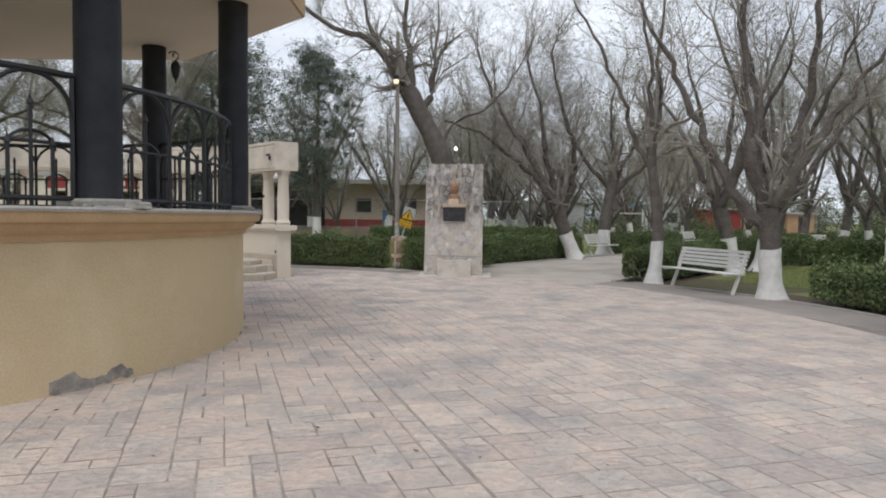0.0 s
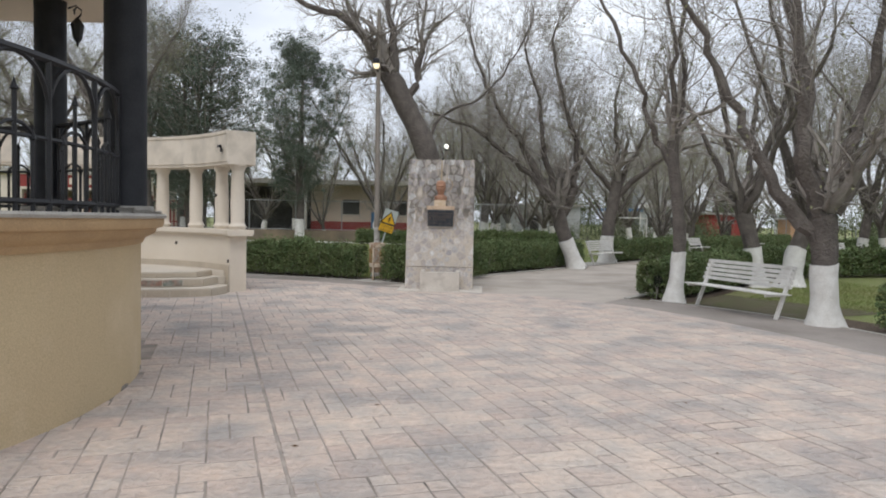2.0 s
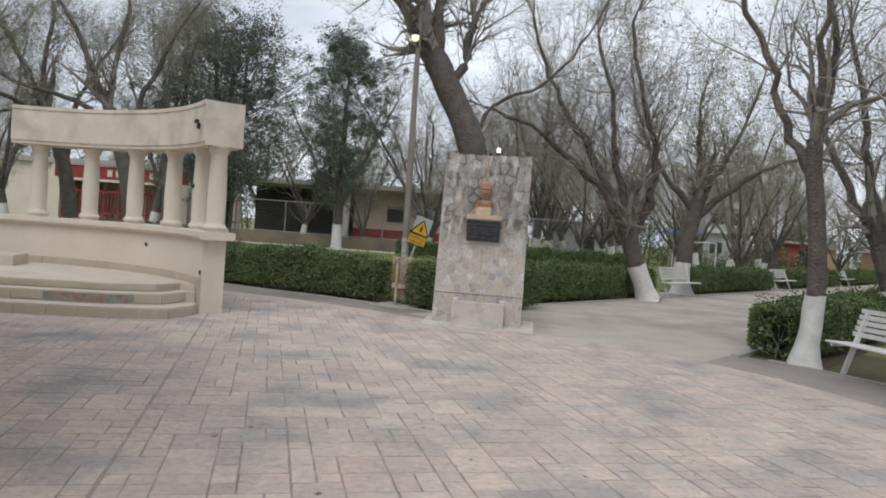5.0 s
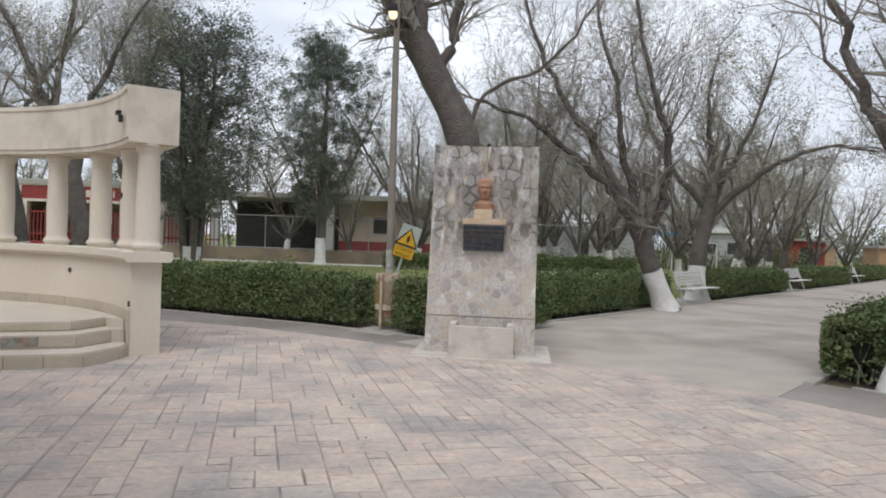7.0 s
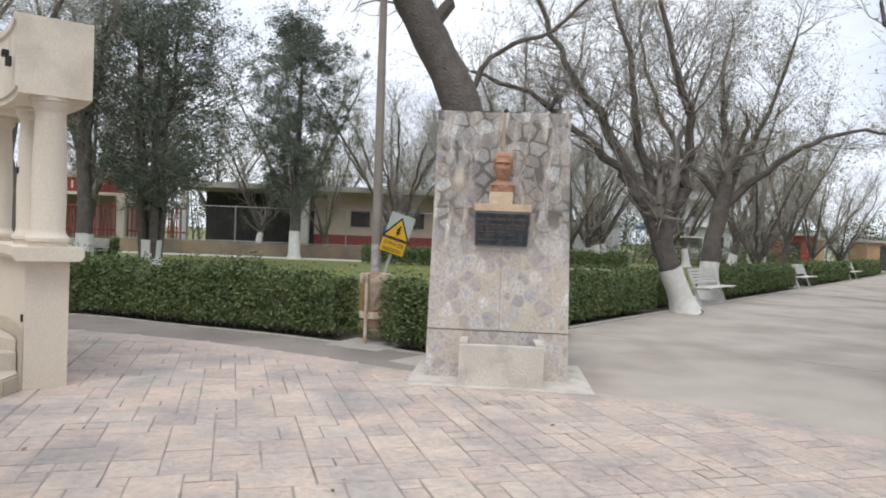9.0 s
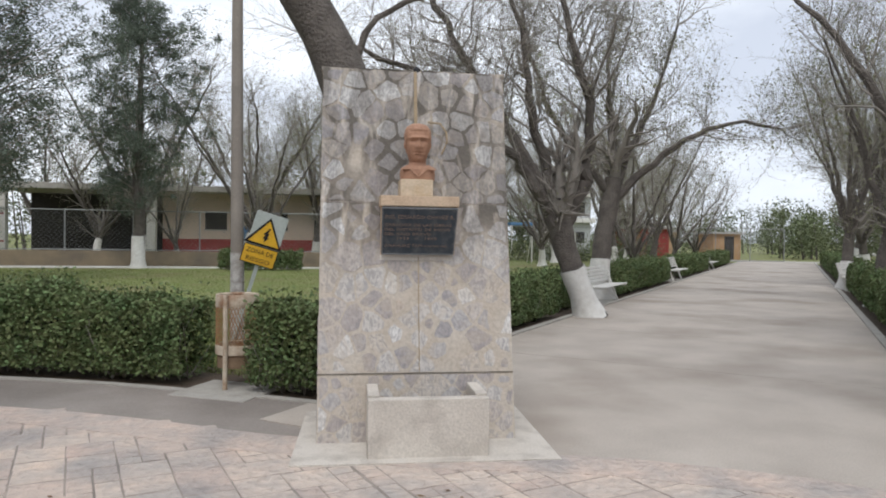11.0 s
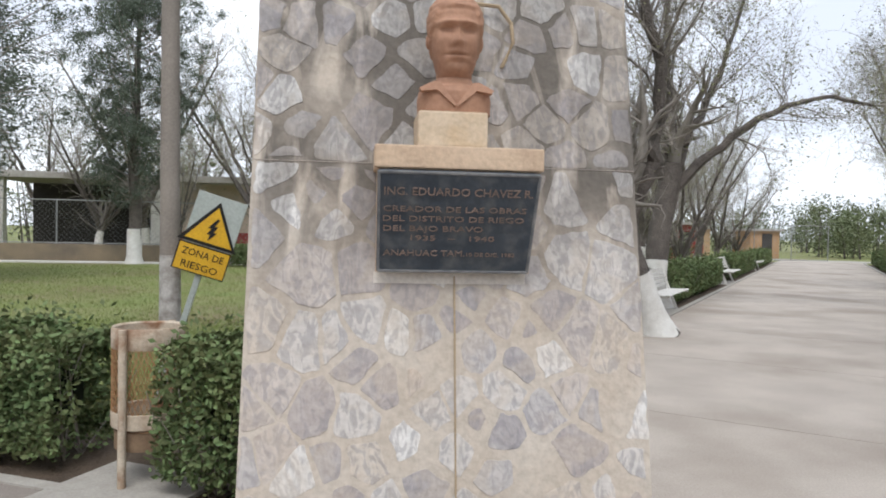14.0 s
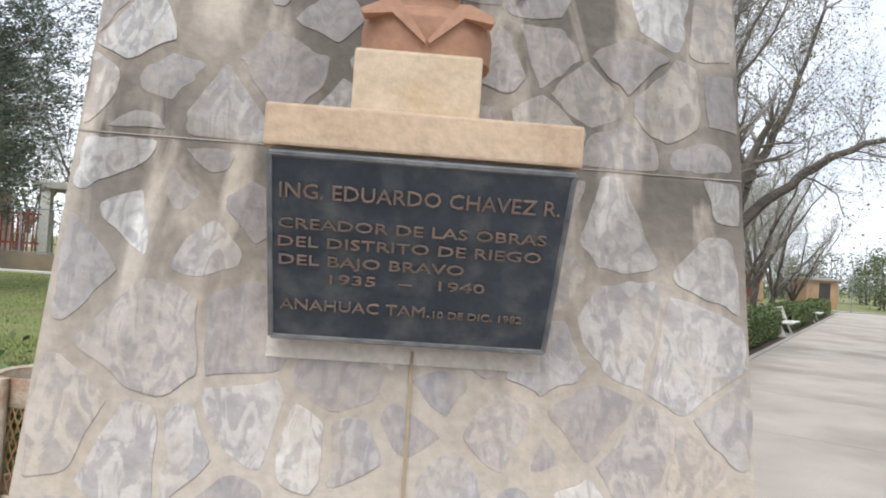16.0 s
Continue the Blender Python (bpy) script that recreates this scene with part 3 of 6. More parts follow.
# ---- colonnade with stage ----
def colonnade():
    """Two curved halves on one circle, a gap between them on the axis, and a low stage before them."""
    cx, cy, r, mid = -7.44, 13.42, 4.5, 107.0
    root = thing("colonnade", Matrix.Translation((cx, cy, 0)), "curved cream plastered colonnade behind a low open-air stage", "colonnade")
    a0, a1 = 36.0, 2 * mid - 36.0
    part("base_wall", loop_arc([(4.33, -0.05), (4.67, -0.05), (4.67, 1.13), (4.33, 1.13)], 64, a0, a1), CREAM, root, smooth=False)
    part("wall_cap", loop_arc([(4.26, 1.13), (4.74, 1.13), (4.77, 1.17), (4.77, 1.25), (4.23, 1.25), (4.23, 1.17)], 64, a0 - 1.8, a1 + 1.8), CREAM, root, "rounded cream wall cap")
    shaft = lathe([(0.155, 1.25), (0.155, 1.29), (0.175, 1.30), (0.175, 1.33), (0.145, 1.36), (0.135, 1.40), (0.14, 1.8), (0.12, 2.42), (0.125, 2.44), (0.15, 2.47), (0.155, 2.51), (0.17, 2.52), (0.17, 2.552)], 24)
    shaft = done(shaft, "column", CREAM, True)
    for side in (0, 1):
        lo, hi = (34.4, 101.2) if side == 0 else (2 * mid - 101.2, 2 * mid - 34.4)
        part("beam", loop_arc([(4.24, 2.55), (4.24, 2.60), (4.22, 2.61), (4.22, 3.14), (4.20, 3.16), (4.20, 3.215), (4.80, 3.215), (4.80, 2.55)], 48, lo, hi), STAINED, root, "curved cream beam with water-stained top")
        for a in (36.6, 46.1, 58.1, 70.8, 83.4, 96.0):
            a = a if side == 0 else 2 * mid - a
            part("column", shaft, CREAM, root, "", pose(r * math.cos(radians(a)), r * math.sin(radians(a)), 0, 0, 0, a))
    # tiled skirting along the wall's inner foot, tile by tile
    for i in range(40):
        p, q = a0 + (a1 - a0) * i / 40, a0 + (a1 - a0) * (i + 1) / 40 - 0.09
        part("tile", loop_arc([(4.30, 0.0), (4.326, 0.0), (4.326, 0.54), (4.30, 0.54)], 2, p, q), TILE, root)
    # three low steps and the stage floor, mirrored on the axis
    axis, cross = Vector((math.cos(radians(mid)), math.sin(radians(mid)), 0)), Vector((math.sin(radians(mid)), -math.cos(radians(mid)), 0))
    half = [(0.0, 0.78), (1.4, 0.76), (3.04, 0.59), (3.75, 0.71), (4.02, 1.15)]
    for n, (inset, z0, z1) in enumerate(((0.0, -0.05, 0.155), (0.34, 0.15, 0.31), (0.62, 0.30, 0.42))):
        rim = [(p - inset * 0.45 * (i > 0), q + inset) for i, (p, q) in enumerate(half)]
        rim = [(-p, q) for p, q in reversed(rim[1:])] + rim
        front = [cross * p + axis * q for p, q in rim]
        front = [(v * min(1, 4.22 / v.length)).xy for v in front]
        lo = 37.0 + n * 0.8
        arc = [(4.29 * math.cos(radians(a)), 4.29 * math.sin(radians(a))) for a in np.linspace(lo, 2 * mid - lo, 32)]
        edge = [(4.295 * math.cos(radians(a)), 4.295 * math.sin(radians(a))) for a in (2 * mid - 36.1, 36.1)] if n == 0 else []
        poly = edge[:1] + [tuple(v) for v in front] + edge[1:]
        part("step" if n < 2 else "stage_floor", prism(poly + arc, z0, z1), STEP, root, "pale cement stage step" if n < 2 else "pale polished stage floor")
        # riser tiles
        for (xa, ya), (xb, yb) in zip(poly, poly[1:]):
            d = Vector((xb - xa, yb - ya, 0))
            cells = max(1, round(d.length / 0.4))
            u = d.normalized()
            nn = Vector((u.y, -u.x, 0))
            for c in range(cells):
                mat_here = BROKEN if n == 1 and -5.75 < xa + cx + d.x * (c + 0.5) / cells < -4.75 and ya + cy < 15.4 else TILE
                s, e = d.length * c / cells + 0.006, d.length * (c + 1) / cells - 0.006
                b0 = Vector((xa, ya, 0))
                quad = [b0 + u * s, b0 + u * e, b0 + u * e + nn * 0.014, b0 + u * s + nn * 0.014]
                part("tile", prism([(p.x, p.y) for p in quad], max(0.002, z0 + 0.03), z1 - 0.022), mat_here, root)
    # low tiled block on the stage
    part("stage_block", box(-0.9, -0.35, 0.41, 0.9, 0.35, 0.60, 0.01), STEP, root, "low tiled block on the stage", Matrix.Translation(axis * 3.6) @ pose(0, 0, 0, 0, 0, mid - 90))
    # security camera, sockets
    a = radians(37.2)
    m = Matrix.Translation((4.20 * math.cos(a), 4.20 * math.sin(a), 0)) @ pose(0, 0, 0, 0, 0, 37.2 + 90)
    camera_box = part("security_camera", box(-0.025, 0.02, 2.88, 0.10, 0.075, 2.93, 0.01), BLACK_PAINT, root, "small dark security camera", m)
    part("bracket", box(-0.02, 0.0, 2.79, 0.02, 0.05, 2.88, 0.008), IRON, camera_box)
    for ang, z, rad in ((63.5, 0.92, 4.33), (37.0, 0.62, 4.33), (46.0, 1.95, 4.37)):
        a = radians(ang)
        part("socket_box", box(-0.025, -0.01, z - 0.032, 0.025, 0.02, z + 0.032, 0.006), DARK_WALL, root, "dark socket box", Matrix.Translation((rad * math.cos(a), rad * math.sin(a), 0)) @ pose(0, 0, 0, 0, 0, ang + 90))
    return root


colonnade()


# ---- monument ----
LEAN = math.atan(0.21)
MON = pose(0.25, 17.18, 0, 0, 0, -2.5)


def on_face(u, v, n=0.0):
    """A place on the monument's leaning front: u across, v up the face, n out of it."""
    return Vector((u, v * math.sin(LEAN) - n * math.cos(LEAN), v * math.cos(LEAN) + n * math.sin(LEAN)))


def voronoi(seeds, x0, y0, x1, y1):
    """The cells of the seeds, each a polygon within the rectangle."""
    cells = []
    for i, (sx, sy) in enumerate(seeds):
        poly = [(x0, y0), (x1, y0), (x1, y1), (x0, y1)]
        for j, (tx, ty) in enumerate(seeds):
            if i == j or abs(tx - sx) > 0.7 or abs(ty - sy) > 0.7:
                continue
            mx, my, nx, ny = (sx + tx) / 2, (sy + ty) / 2, tx - sx, ty - sy
            out = []
            for k in range(len(poly)):
                p, q = poly[k], poly[(k + 1) % len(poly)]
                dp, dq = (p[0] - mx) * nx + (p[1] - my) * ny, (q[0] - mx) * nx + (q[1] - my) * ny
                if dp <= 0:
                    out.append(p)
                if (dp < 0) != (dq < 0) and dp != dq:
                    t = dp / (dp - dq)
                    out.append((p[0] + t * (q[0] - p[0]), p[1] + t * (q[1] - p[1])))
            poly = out
            if len(poly) < 3:
                break
        if len(poly) >= 3:
            cells.append((i, poly))
    return cells


def rough_stone(poly, rng, lift, place):
    """A flat stone with an uneven outline, rounded shoulders and a slightly humped top."""
    cx, cy = sum(p[0] for p in poly) / len(poly), sum(p[1] for p in poly) / len(poly)
    pts = []
    for k in range(len(poly)):
        p, q = poly[k], poly[(k + 1) % len(poly)]
        d = math.dist(p, q)
        for t in ([0.04, 0.27, 0.5, 0.73, 0.96] if d > 0.11 else [0.1, 0.5, 0.9] if d > 0.07 else [0.3, 0.7] if d > 0.04 else [0.5]):
            pts.append((p[0] + t * (q[0] - p[0]) + rng.gauss(0, 0.004), p[1] + t * (q[1] - p[1]) + rng.gauss(0, 0.004)))
    # corners worn round
    pts = [((1 - t) * p[0] + t * q[0], (1 - t) * p[1] + t * q[1]) for p, q in zip(pts, pts[1:] + pts[:1]) for t in (0.25, 0.75)]
    bm = bmesh.new()
    tilt_u, tilt_v = rng.uniform(-0.008, 0.008), rng.uniform(-0.008, 0.008)
    rings = []
    for f, h in ((1.0, -0.004), (0.99, lift * 0.8), (0.965, lift)):
        rings.append([bm.verts.new(place(cx + (x - cx) * f, cy + (y - cy) * f, h + (h > 0) * ((x - cx) * tilt_u + (y - cy) * tilt_v))) for x, y in pts])
    for p, q in zip(rings, rings[1:]):
        for k in range(len(pts)):
            bm.faces.new((p[k], p[(k + 1) % len(pts)], q[(k + 1) % len(pts)], q[k]))
    mid = bm.verts.new(place(cx, cy, lift * 1.1 + 0.0006))
    for k in range(len(pts)):
        bm.faces.new((rings[-1][k], rings[-1][(k + 1) % len(pts)], mid))
    return bm


def shrink(poly, gap):
    cx, cy = sum(p[0] for p in poly) / len(poly), sum(p[1] for p in poly) / len(poly)
    out = []
    for x, y in poly:
        d = math.hypot(x - cx, y - cy)
        f = max(0.3, (d - gap) / d)
        out.append((cx + (x - cx) * f, cy + (y - cy) * f))
    return out


def text_mesh(words, size, deep=0.004, align="LEFT"):
    cu = bpy.data.curves.new("letters", "FONT")
    cu.body, cu.size, cu.extrude, cu.align_x = words, size, deep, align
    cu.resolution_u = 2
    ob = bpy.data.objects.new("letters", cu)
    scene.collection.objects.link(ob)
    me = bpy.data.meshes.new_from_object(ob.evaluated_get(bpy.context.evaluated_depsgraph_get()))
    bpy.data.objects.remove(ob)
    return me


def characters(words, size, width, deep=0.004):
    """The characters of a line of text as meshes of their own, set to a given width."""
    me = text_mesh(words, size, deep)
    xs = [v.co.x for v in me.vertices]
    lo, fac = min(xs), width / (max(xs) - min(xs))
    parent = list(range(len(me.vertices)))

    def find(i):
        while parent[i] != i:
            parent[i] = parent[parent[i]]
            i = parent[i]
        return i

    for p in me.polygons:
        for a, b in zip(p.vertices, list(p.vertices)[1:]):
            parent[find(a)] = find(b)
    pieces = {}
    for p in me.polygons:
        pieces.setdefault(find(p.vertices[0]), []).append(p)
    spans = []
    for faces in pieces.values():
        ids = {i for p in faces for i in p.vertices}
        spans.append([min(me.vertices[i].co.x for i in ids), max(me.vertices[i].co.x for i in ids), faces])
    spans.sort(key=lambda q: q[0])
    merged = []
    for x0, x1, faces in spans:
        if merged and x0 < merged[-1][1] - 0.15 * (x1 - x0):
            merged[-1][1] = max(merged[-1][1], x1)
            merged[-1][2].extend(faces)
        else:
            merged.append([x0, x1, list(faces)])
    out = []
    for x0, x1, faces in merged:
        ids = sorted({i for p in faces for i in p.vertices})
        where = {i: k for k, i in enumerate(ids)}
        co = [((me.vertices[i].co.x - lo) * fac, me.vertices[i].co.y, me.vertices[i].co.z) for i in ids]
        out.append(mesh_of("letter", co, [tuple(where[i] for i in p.vertices) for p in faces], BRONZE))
    bpy.data.meshes.remove(me)
    return out


def monument():
    rng = random.Random(11)
    root = thing("monument", MON, "leaning stone-faced memorial slab with weathered marble flagstones", "monument")
    hw, top = 0.74, 2.885
    b = bmesh.new()
    pts = [on_face(-hw, 0), on_face(hw, 0), on_face(hw, top / math.cos(LEAN)), on_face(-hw, top / math.cos(LEAN))]
    front = [b.verts.new(p + Vector((0, 0.0, 0))) for p in pts]
    for v in front[:2]:
        v.co.y, v.co.z = -0.05 * 0.21, -0.05
    back = [b.verts.new((p.x, 0.92, -0.05 if p.z < 1 else top)) for p in pts]
    b.faces.new(front)
    b.faces.new(list(reversed(back)))
    for k in range(4):
        b.faces.new((front[k], front[(k + 1) % 4], back[(k + 1) % 4], back[k]))
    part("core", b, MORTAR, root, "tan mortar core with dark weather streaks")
    # flagstones of the front: a foot course, a middle course and an upper course
    vj, vt = 0.51, top / math.cos(LEAN)
    vm = 1.83
    for v0, v1, gap, lift, size in ((0.0, vj - 0.006, 0.012, 0.0022, 0.18), (vj + 0.006, vm, 0.015, 0.0022, 0.185), (vm + 0.004, vt, 0.0125, 0.0030, 0.215)):
        seeds = []
        for _ in range(4000):
            p = (rng.uniform(-hw, hw), rng.uniform(v0, v1))
            reach = size * rng.choice((0.55, 0.75, 0.95, 1.25))
            if all(math.hypot((p[0] - q[0]) * 1.45, (p[1] - q[1]) * 0.80) > (reach + q[2]) / 2 for q in seeds):
                seeds.append((*p, reach))
        for i, poly in voronoi([q[:2] for q in seeds], -hw, v0, hw, v1):
            if rng.random() < (0.12 if v0 < 1.7 else 0.10):
                continue
            g = gap * rng.choice((0.4, 0.7, 1.1, 1.9, 2.8))
            p = shrink(poly, g)
            if max(q[0] for q in p) - min(q[0] for q in p) < 0.05:
                continue
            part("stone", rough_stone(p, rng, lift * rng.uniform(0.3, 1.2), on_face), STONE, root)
    # flagstones of the two sides
    for side in (-1, 1):
        def place(u, v, n, side=side):
            return Vector((side * (hw + n), u, v))
        seeds = [(0.1 + 0.25 * j + rng.uniform(-0.08, 0.08), 0.1 + 0.24 * i + rng.uniform(-0.08, 0.08)) for i in range(12) for j in range(4)]
        for i, poly in voronoi(seeds, 0.0, 0.0, 0.92, 2.87):
            cxp = min(q[0] for q in poly)
            lowest = max(q[1] for q in poly)
            if cxp < 0.21 * lowest + 0.01:
                continue
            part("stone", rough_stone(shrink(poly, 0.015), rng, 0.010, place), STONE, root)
    # settled crack line, painted drip line and seam
    part("seam", strip_on_face(-hw, vj - 0.003, hw, vj + 0.003, 0.008), SEAM, root, "dark gap between two courses")
    part("seam", strip_on_face(-hw, vm, hw, vm + 0.0025, 0.0026), OLD_JOINT, root, "dark gap between two courses")
    part("seam", strip_on_face(0.013, vj + 0.01, 0.019, 1.40, 0.007), SEAM_TAN, root, "tan vertical seam")
    part("seam", strip_on_face(-0.008, 2.36, 0.016, vt - 0.01, 0.019), SEAM_TAN, root, "tan vertical seam")
    part("worn_patch", strip_on_face(-0.285, 1.372, 0.285, 1.415, 0.004), PALE_CEMENT, root, "worn whitish cement under the plaque")
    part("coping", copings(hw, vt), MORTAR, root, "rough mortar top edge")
    part("top_spike", lathe([(0.03, top - 0.02), (0.03, top + 0.025), (0.012, top + 0.045)], 10), IRON, root, "short dark metal stub", Matrix.Translation((0.02, 0.63, 0)))
    tube_bm = tube([on_face(0.10, 2.50, 0.03), on_face(0.20, 2.49, 0.035), on_face(0.25, 2.42, 0.03), on_face(0.255, 2.34, 0.03), on_face(0.225, 2.27, 0.02), on_face(0.21, 2.24, 0.012)], [0.008] * 6, 6)
    part("cable_loop", tube_bm, SEAM_TAN, root, "short loop of pale cable")
    return root


def strip_on_face(u0, v0, u1, v1, n):
    bm = bmesh.new()
    lo = [bm.verts.new(on_face(u, v, 0.002)) for u, v in ((u0, v0), (u1, v0), (u1, v1), (u0, v1))]
    hi = [bm.verts.new(on_face(u, v, n)) for u, v in ((u0, v0), (u1, v0), (u1, v1), (u0, v1))]
    bm.faces.new(hi)
    for k in range(4):
        bm.faces.new((lo[k], lo[(k + 1) % 4], hi[(k + 1) % 4], hi[k]))
    return bm


def copings(hw, vt):
    rng = random.Random(3)
    bm = box(-hw - 0.012, 0.612, 2.86, hw + 0.012, 0.93, 2.895)
    bmesh.ops.subdivide_edges(bm, edges=bm.edges[:], cuts=5)
    for v in bm.verts:
        v.co += Vector((rng.uniform(-0.004, 0.004), rng.uniform(-0.006, 0.006), rng.uniform(-0.006, 0.006)))
    return bm


monument()


def memorial_console():
    """The wedge under the bust, which carries the plaque."""
    x0, x1 = -0.290, 0.310
    face_lo, face_hi = 0.21 * 1.39, 0.21 * 1.84
    root = thing("memorial_console", MON, "orange-tan painted cement console fixed to the memorial", "console")
    bm = bmesh.new()
    side = [(face_lo + 0.02, 1.374), (face_lo - 0.005, 1.384), (0.148, 1.757), (face_hi + 0.02, 1.757)]
    rows = [[bm.verts.new((x + 0.012 * sgn, y, z)) for y, z in side] for x, sgn in ((x0, 1), (x1, -1))]
    n = len(side)
    for k in range(n):
        bm.faces.new((rows[0][k], rows[0][(k + 1) % n], rows[1][(k + 1) % n], rows[1][k]))
    bm.faces.new(rows[0])
    bm.faces.new(list(reversed(rows[1])))
    part("wedge", bm, ORANGE, root)
    part("ledge", box(x0, 0.130, 1.756, x1, face_hi + 0.02, 1.836, 0.006), ORANGE, root, "orange-tan ledge with worn edges")
    return root


memorial_console()


def plaque():
    z0, y0, z1, y1 = 1.388, 0.272, 1.748, 0.142
    tilt = math.atan2(y1 - y0, z1 - z0)
    high = math.hypot(y1 - y0, z1 - z0)
    m = MON @ Matrix.Translation((0.010, y0 - 0.014, z0)) @ Matrix.Rotation(radians(90) - tilt, 4, "X")
    root = thing("plaque", m, "dark bronze memorial plaque with raised letters and worn edges", "plaque")
    w = 0.288
    bm = bmesh.new()
    lo, hi = [], []
    outline = [(-w + 0.004, 0.004), (w - 0.012, 0.004), (w, high), (-w, high)]
    for z, rows in ((-0.012, lo), (0.012, hi)):
        rows.extend(bm.verts.new((x, y, z)) for x, y in outline)
    bm.faces.new(hi)
    bm.faces.new(list(reversed(lo)))
    for k in range(4):
        bm.faces.new((lo[k], lo[(k + 1) % 4], hi[(k + 1) % 4], hi[k]))
    bmesh.ops.bevel(bm, geom=bm.edges[:], offset=0.004, segments=2, affect="EDGES")
    part("plate", bm, BRONZE, root)
    for a, b_ in zip(outline, outline[1:] + outline[:1]):
        part("rim", tube([(a[0] * 0.985, 0.004 + a[1] * 0.976, 0.011), (b_[0] * 0.985, 0.004 + b_[1] * 0.976, 0.011)], [0.006, 0.006], 6), RIM, root, "worn grey rim")
    lines = ((-0.264, 0.297, 0.040, 0.528, "ING. EDUARDO CHAVEZ R."), (-0.266, 0.237, 0.0285, 0.512, "CREADOR DE LAS OBRAS"), (-0.266, 0.201, 0.0285, 0.506, "DEL DISTRITO DE RIEGO"), (-0.264, 0.164, 0.0285, 0.357, "DEL BAJO BRAVO"), (-0.166, 0.129, 0.027, 0.303, "1935   \u2013   1940"), (-0.262, 0.070, 0.031, 0.295, "ANAHUAC TAM."), (0.040, 0.070, 0.020, 0.178, "10 DE DIC. 1982"))
    for x, y, size, width, words in lines:
        for me in characters(words, size, width):
            me.materials.clear()
            me.materials.append(LETTER)
            part("letter", me, LETTER, root, "", Matrix.Translation((x, y, 0.014)))
    return root


plaque()


def blob(rings, steps=28):
    """A closed body from rings (z, centre y, half width, half depth, squareness)."""
    bm = bmesh.new()
    loops = []
    for z, cy, hw, hd, sq in rings:
        loop = []
        for k in range(steps):
            a = 2 * math.pi * k / steps
            c, s = math.cos(a), math.sin(a)
            e = 2 / sq
            loop.append(bm.verts.new((hw * math.copysign(abs(c) ** e, c), cy + hd * math.copysign(abs(s) ** e, s), z)))
        loops.append(loop)
    for p, q in zip(loops, loops[1:]):
        for k in range(steps):
            bm.faces.new((p[k], p[(k + 1) % steps], q[(k + 1) % steps], q[k]))
    bm.faces.new(loops[0])
    bm.faces.new(loops[-1])
    return bm


def ball(bm, x, y, z, rx, ry, rz):
    own = bmesh.new()
    bmesh.ops.create_icosphere(own, subdivisions=2, radius=1.0)
    for v in own.verts:
        v.co = (x + v.co.x * rx, y + v.co.y * ry, z + v.co.z * rz)
    tmp = bpy.data.meshes.new("tmp")
    own.to_mesh(tmp)
    own.free()
    bm.from_mesh(tmp)
    bpy.data.meshes.remove(tmp)


